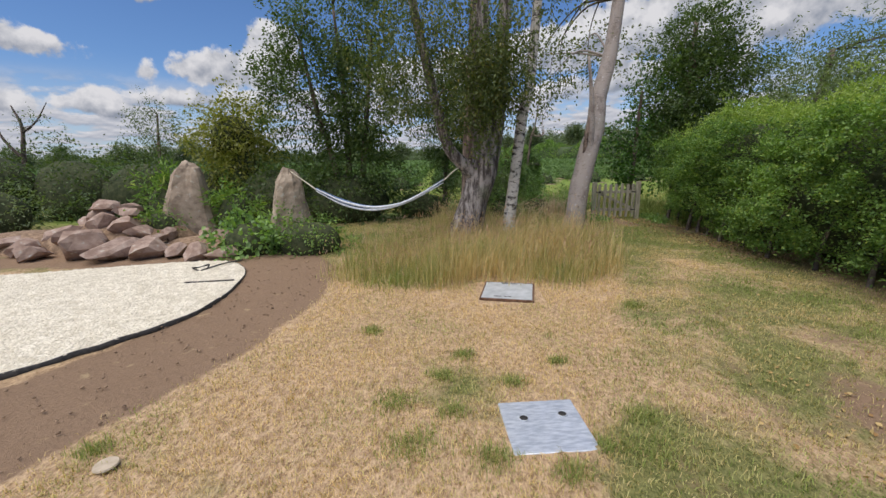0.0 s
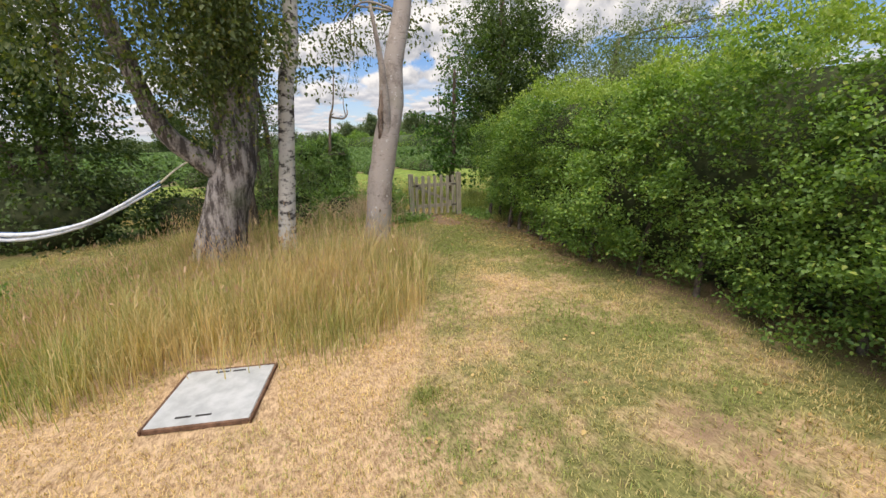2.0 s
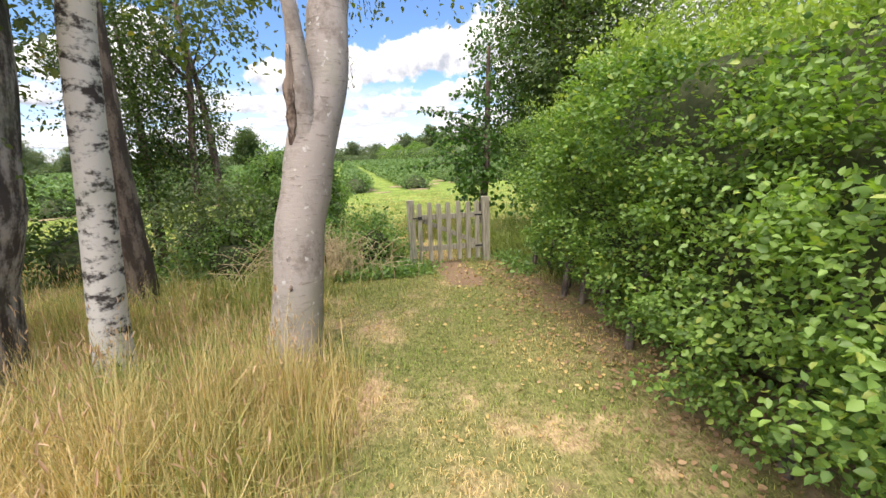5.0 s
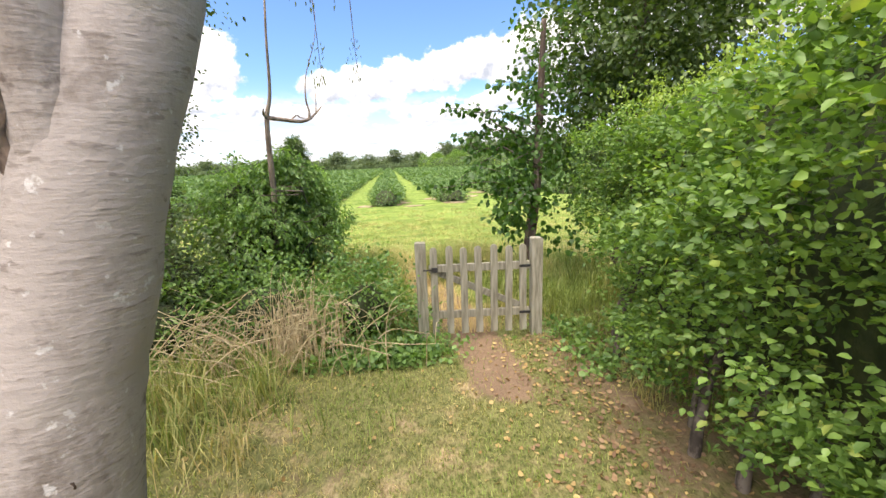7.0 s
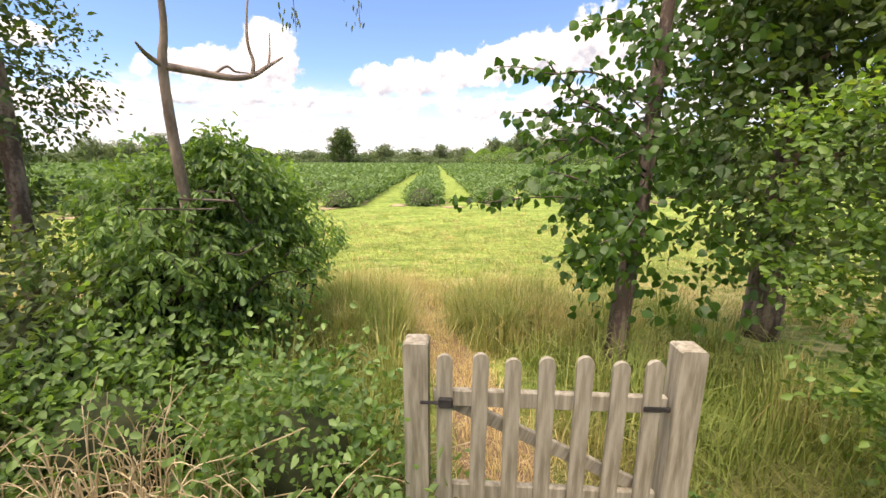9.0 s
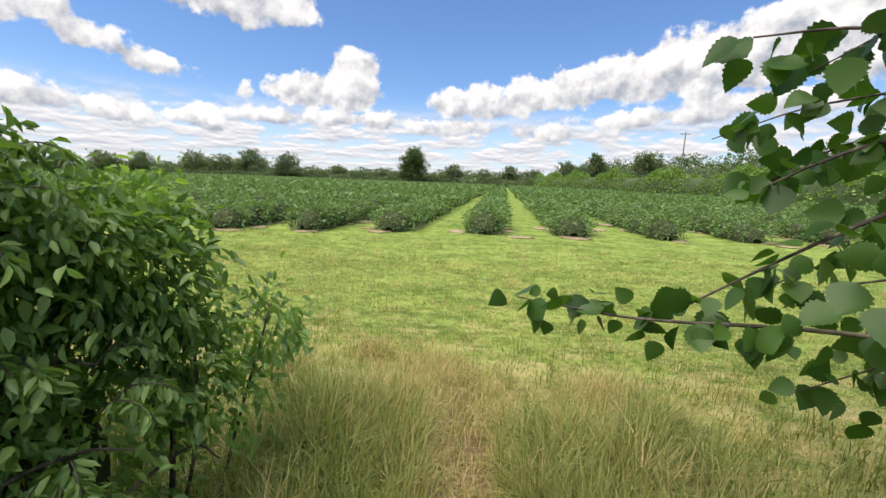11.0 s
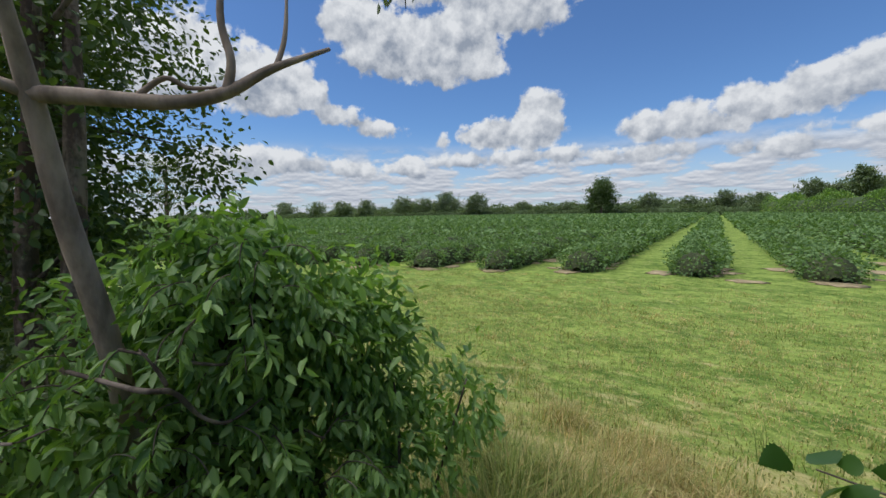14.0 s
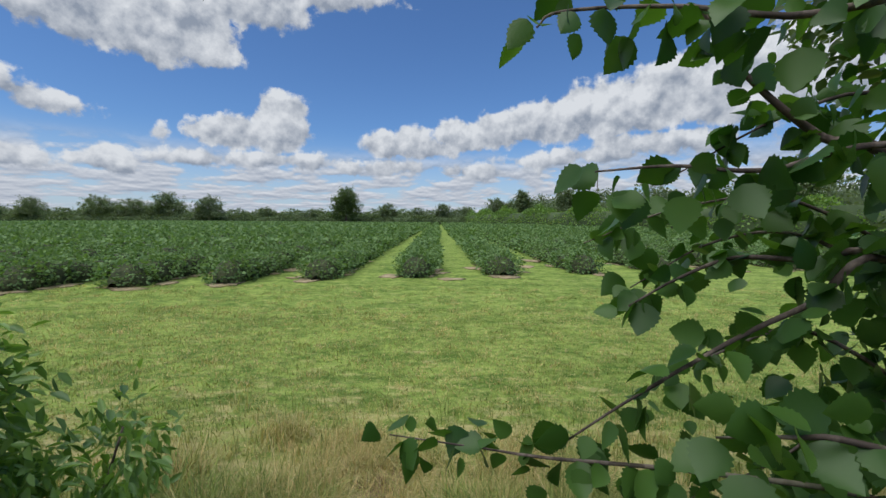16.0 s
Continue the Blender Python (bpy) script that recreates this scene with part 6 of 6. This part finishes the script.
# ---- short turf in the garden ----
n = 190000
x = rng.uniform(-2.4, 4.9, n)
y = 0.9 + 9.6 * rng.uniform(0, 1, n) ** 1.15
zd_, zs_, _ = zones(x, y)
ok = ~inside(x, y, TALL) & (rng.uniform(0, 1, n) > zs_ * 0.97) & ~((np.abs(x - 0.655) < 0.25) & (np.abs(y - 2.05) < 0.25)) & ~((np.abs(x - 0.79) < 0.36) & (np.abs(y - 4.46) < 0.37))
ok &= seg_dist(x, y, SOIL_LINE) > 0.42 + 0.4 * rng.uniform(0, 1, n)
x, y, zd_ = x[ok], y[ok], zd_[ok]
patch = np.array([noise.noise(Vector((a * 1.3, b * 1.3, 0))) for a, b in zip(x, y)])
dry = np.clip(zd_ + 0.85 * patch + 0.22 * rng.normal(size=len(x)), 0, 1)
blades("turf", x, y, land(x, y) - 0.004, rng.uniform(0.018, 0.05, len(x)), 0.005, 0.8, dry, "short parched lawn grass with green patches")
# rough grass along the foot of the hedge, round the gate and out to the meadow
n = 52000
x = rng.uniform(0.6, 6.4, n)
y = rng.uniform(8.4, 14.5, n)
d_ = seg_dist(x, y, TRACK)
ok = (d_ > 0.16 + 0.12 * rng.uniform(0, 1, n)) & ~((y < 9.4) & (x > 2.2) & (x < 5.0) & (d_ > 0.1) & (rng.uniform(0, 1, n) < np.where(x < 2.7, 0.3, 0.9))) & ((y > 10.1) | (x < 3.5) | (x > 4.9))
ok &= (y < 12.3) | (rng.uniform(0, 1, n) < np.exp(-(y - 12.3)))
x, y = x[ok], y[ok]
dry = np.clip(-0.14 + 0.22 * np.exp(-((y - 12.2) / 0.7) ** 2) * np.exp(-((x - 3.6) / 1.6) ** 2) + 0.25 * (seg_dist(x, y, TRACK) < 0.36) * (y > 10) + 0.34 * np.sin(x * 4.1) * np.sin(y * 5.3) + 0.22 * rng.normal(size=len(x)), 0, 1)
tall = np.where(y > 10.1, 0.34, 0.13) * rng.uniform(0.4, 1.4, len(x)) * np.where(y > 12.6, 0.5, 1) * np.where(seg_dist(x, y, TRACK) < 0.42, 0.4, 1)
edge_ = (y < 9.5) & (x < 2.6)
tall = np.where(edge_, rng.uniform(0.15, 0.42, len(x)), tall)
dry = np.where(edge_, np.clip(rng.normal(0.25, 0.25, len(x)), 0, 1), dry)
tuft = np.array([noise.noise(Vector((a * 3.4, b * 3.4, 5.0))) for a, b in zip(x, y)])
tall = tall * np.clip(0.85 + 1.5 * tuft, 0.3, 1.7)
dry = np.clip(dry + 0.55 * np.array([noise.noise(Vector((a * 2.1, b * 2.1, 15.0))) for a, b in zip(x, y)]), 0, 1)
blades("rough_grass", x, y, land(x, y) - 0.01, tall, 0.008, 0.35 + 0.75 * rng.uniform(0, 1, len(x)), dry, "rough tufted grass beyond the gate")
sx = rng.normal(0, 0.16, 3000)
sy = rng.uniform(9.9, 12.6, 3000)
sx = sx + np.interp(sy, [p_[1] for p_ in TRACK], [p_[0] for p_ in TRACK])
n2 = 9000
cl_ = rng.integers(0, 46, n2)
gx, gy = rng.uniform(2.55, 4.9, 46), rng.uniform(11.5, 12.7, 46)
gd = rng.uniform(-0.3, 0.7, 46)
x2, y2 = gx[cl_] + 0.09 * rng.normal(size=n2), gy[cl_] + 0.09 * rng.normal(size=n2)
ok = seg_dist(x2, y2, TRACK) > 0.22
x2, y2, cl_ = x2[ok], y2[ok], cl_[ok]
blades("tall_grass", x2, y2, land(x2, y2) - 0.01, rng.uniform(0.25, 0.62, len(x2)), 0.005, 0.3 + 0.6 * rng.uniform(0, 1, len(x2)), np.clip(gd[cl_] + 0.2 * rng.normal(size=len(x2)), 0, 1), "tall tufts of green and straw grass at the meadow edge")
blades("straw_litter", sx, sy, land(sx, sy) + 0.004, rng.uniform(0.05, 0.13, 3000), 0.004, 0.97, np.clip(rng.normal(0.9, 0.15, 3000), 0, 1), "flattened dry straw trodden into the path")
n = 90000
x = 3.5 + 13 * rng.normal(size=n)
y = 12.5 + 11 * rng.uniform(0, 1, n) ** 1.3
ok = y < 22.3 + 0.25 * x
x, y = x[ok], y[ok]
dry = np.clip(0.22 + 0.3 * np.exp(-((y - 12.8) / 1.0) ** 2) + 0.22 * rng.normal(size=len(x)), 0, 1)
k_ = 80000
x = np.concatenate([x, rng.uniform(-4, 10, k_)])
y = np.concatenate([y, 12.0 + 7.0 * rng.uniform(0, 1, k_) ** 1.4])
dry = np.concatenate([dry, np.clip(0.25 + 0.25 * np.sin(x[-k_:] * 1.7) * np.sin(y[-k_:] * 1.3) + 0.28 * rng.normal(size=k_), 0, 1)])
blades("meadow_grass", x, y, land(x, y) - 0.01, rng.uniform(0.02, 0.06, len(x)), 0.009, 0.9, dry, "mown green meadow grass")

# arching clumps either side of the trodden way
ARCH = ((3.05, 11.9, 0.50), (2.85, 12.15, 0.55), (3.10, 12.4, 0.46), (2.65, 12.5, 0.5), (2.85, 12.75, 0.42), (2.6, 12.0, 0.5), (3.15, 12.7, 0.34), (3.2, 12.05, 0.42), (4.05, 12.05, 0.42), (4.15, 12.35, 0.44),
        (4.3, 12.7, 0.40), (4.5, 12.3, 0.48), (4.05, 12.8, 0.32), (4.7, 12.75, 0.40), (2.95, 11.6, 0.45), (4.3, 11.8, 0.45), (2.35, 12.75, 0.42), (2.2, 13.05, 0.36), (4.6, 12.0, 0.45), (4.85, 13.0, 0.36))
ax_, ay_, al_, ad_ = [], [], [], []
for i, (cx_, cy_, h_) in enumerate(ARCH):
    ax_.append(cx_ + 0.075 * rng.normal(size=420))
    ay_.append(cy_ + 0.075 * rng.normal(size=420))
    al_.append(h_ * rng.uniform(0.5, 1.25, 420))
    ad_.append(np.clip((0.0, 0.12, 0.35)[i % 3] + 0.5 * (rng.uniform(0, 1, 420) < 0.15) + 0.12 * rng.normal(size=420), 0, 1))
ax_, ay_, al_, ad_ = (np.concatenate(k_) for k_ in (ax_, ay_, al_, ad_))
blades("arching_grass", ax_, ay_, land(ax_, ay_) - 0.01, al_, 0.010, 0.35 + 0.6 * rng.uniform(0, 1, len(ax_)), ad_, "lush arching clumps of green grass beside the trodden way")
# clumps and wisps in the mown meadow
cn = 3200
cx_, cy_ = rng.uniform(-9, 13, cn), 12.2 + 9.5 * rng.uniform(0, 1, cn) ** 1.5
cd_ = np.clip(rng.uniform(-0.5, 0.9, cn) + 0.5 * np.exp(-((cy_ - 12.6) / 1.2) ** 2), 0, 1)
ch_ = rng.uniform(0.05, 0.11, cn) + 0.06 * np.exp(-((cy_ - 12.4) / 0.9) ** 2)
k_ = rng.integers(0, cn, 70000)
x, y = cx_[k_] + 0.075 * rng.normal(size=70000), cy_[k_] + 0.06 * rng.normal(size=70000)
blades("meadow_tufts", x, y, land(x, y) - 0.01, ch_[k_] * rng.uniform(0.5, 1.2, 70000), 0.007, 0.75, np.clip(cd_[k_] + 0.15 * rng.normal(size=70000), 0, 1), "uneven green and straw tufts in the mown meadow")
# flopped straw grass at the edge of the meadow
k_ = rng.integers(0, 26, 5000)
fx, fy = rng.uniform(2.3, 5.2, 26), rng.uniform(12.9, 13.9, 26)
x, y = fx[k_] + 0.12 * rng.normal(size=5000), fy[k_] + 0.10 * rng.normal(size=5000)
blades("flopped_straw", x, y, land(x, y) - 0.01, rng.uniform(0.12, 0.34, 5000), 0.005, 0.85, np.clip(rng.normal(0.55, 0.25, 5000), 0, 1), "flopped clumps of dry straw-coloured grass", lean=(0.35, -0.25))
# ivy creeping over the ground by the gate
n = 1500
x, y = np.concatenate([rng.normal(5.02, 0.16, n // 2), rng.normal(3.3, 0.28, 3 * n // 2)]), np.concatenate([rng.uniform(8.9, 10.0, n // 2), rng.uniform(9.35, 9.8, 3 * n // 2)])
ivy = leaves("ground_ivy", np.stack([x, y, land(x, y) + np.abs(rng.normal(0.03, 0.05, 2 * n))], axis=1), np.stack([rng.normal(size=2 * n), rng.normal(size=2 * n), 0.6 + np.zeros(2 * n)], axis=1), 0.045, ivy_leaf, None, 0.8, 0.0, 0.12)
tagged(ivy, "dark ivy leaves creeping over the ground by the gate", "ivy", kind="stuff")

# ---- fallen leaves ----
n = 420
x = np.concatenate([rng.uniform(1.4, 4.8, n), rng.normal(4.55, 0.35, 420), rng.normal(2.55, 0.2, 60)])
y = np.concatenate([rng.uniform(1.2, 9.4, n), rng.uniform(6.5, 9.7, 420), rng.normal(1.95, 0.45, 60)])
ok = ~inside(x, y, TALL)
x, y = x[ok], y[ok]
n = len(x)
lx, ly = np.clip(rng.normal(4.72, 0.26, 1300), 4.0, 5.3), rng.uniform(5.6, 9.8, 1300)
leaves("leaf_litter", np.stack([lx, ly, land(lx, ly) + 0.012], axis=1), np.stack([rng.normal(size=1300), rng.normal(size=1300), np.zeros(1300)], axis=1), 0.034, litter_leaf, None, 0.65, 0.0, 0.1, loose=0.1)
tagged(bpy.data.objects["leaf_litter"], "brown leaf litter along the foot of the hedge", "fallen leaves", kind="stuff")
leaves("fallen_leaf_scatter", np.stack([x, y, land(x, y) + 0.016], axis=1), np.stack([rng.normal(size=n), rng.normal(size=n), np.zeros(n)], axis=1), 0.032, dry_leaf, None, 0.7, 0.0, 0.1, loose=0.1)
tagged(bpy.data.objects["fallen_leaf_scatter"], "scattered dry yellow and brown fallen leaves", "fallen leaves", kind="stuff")
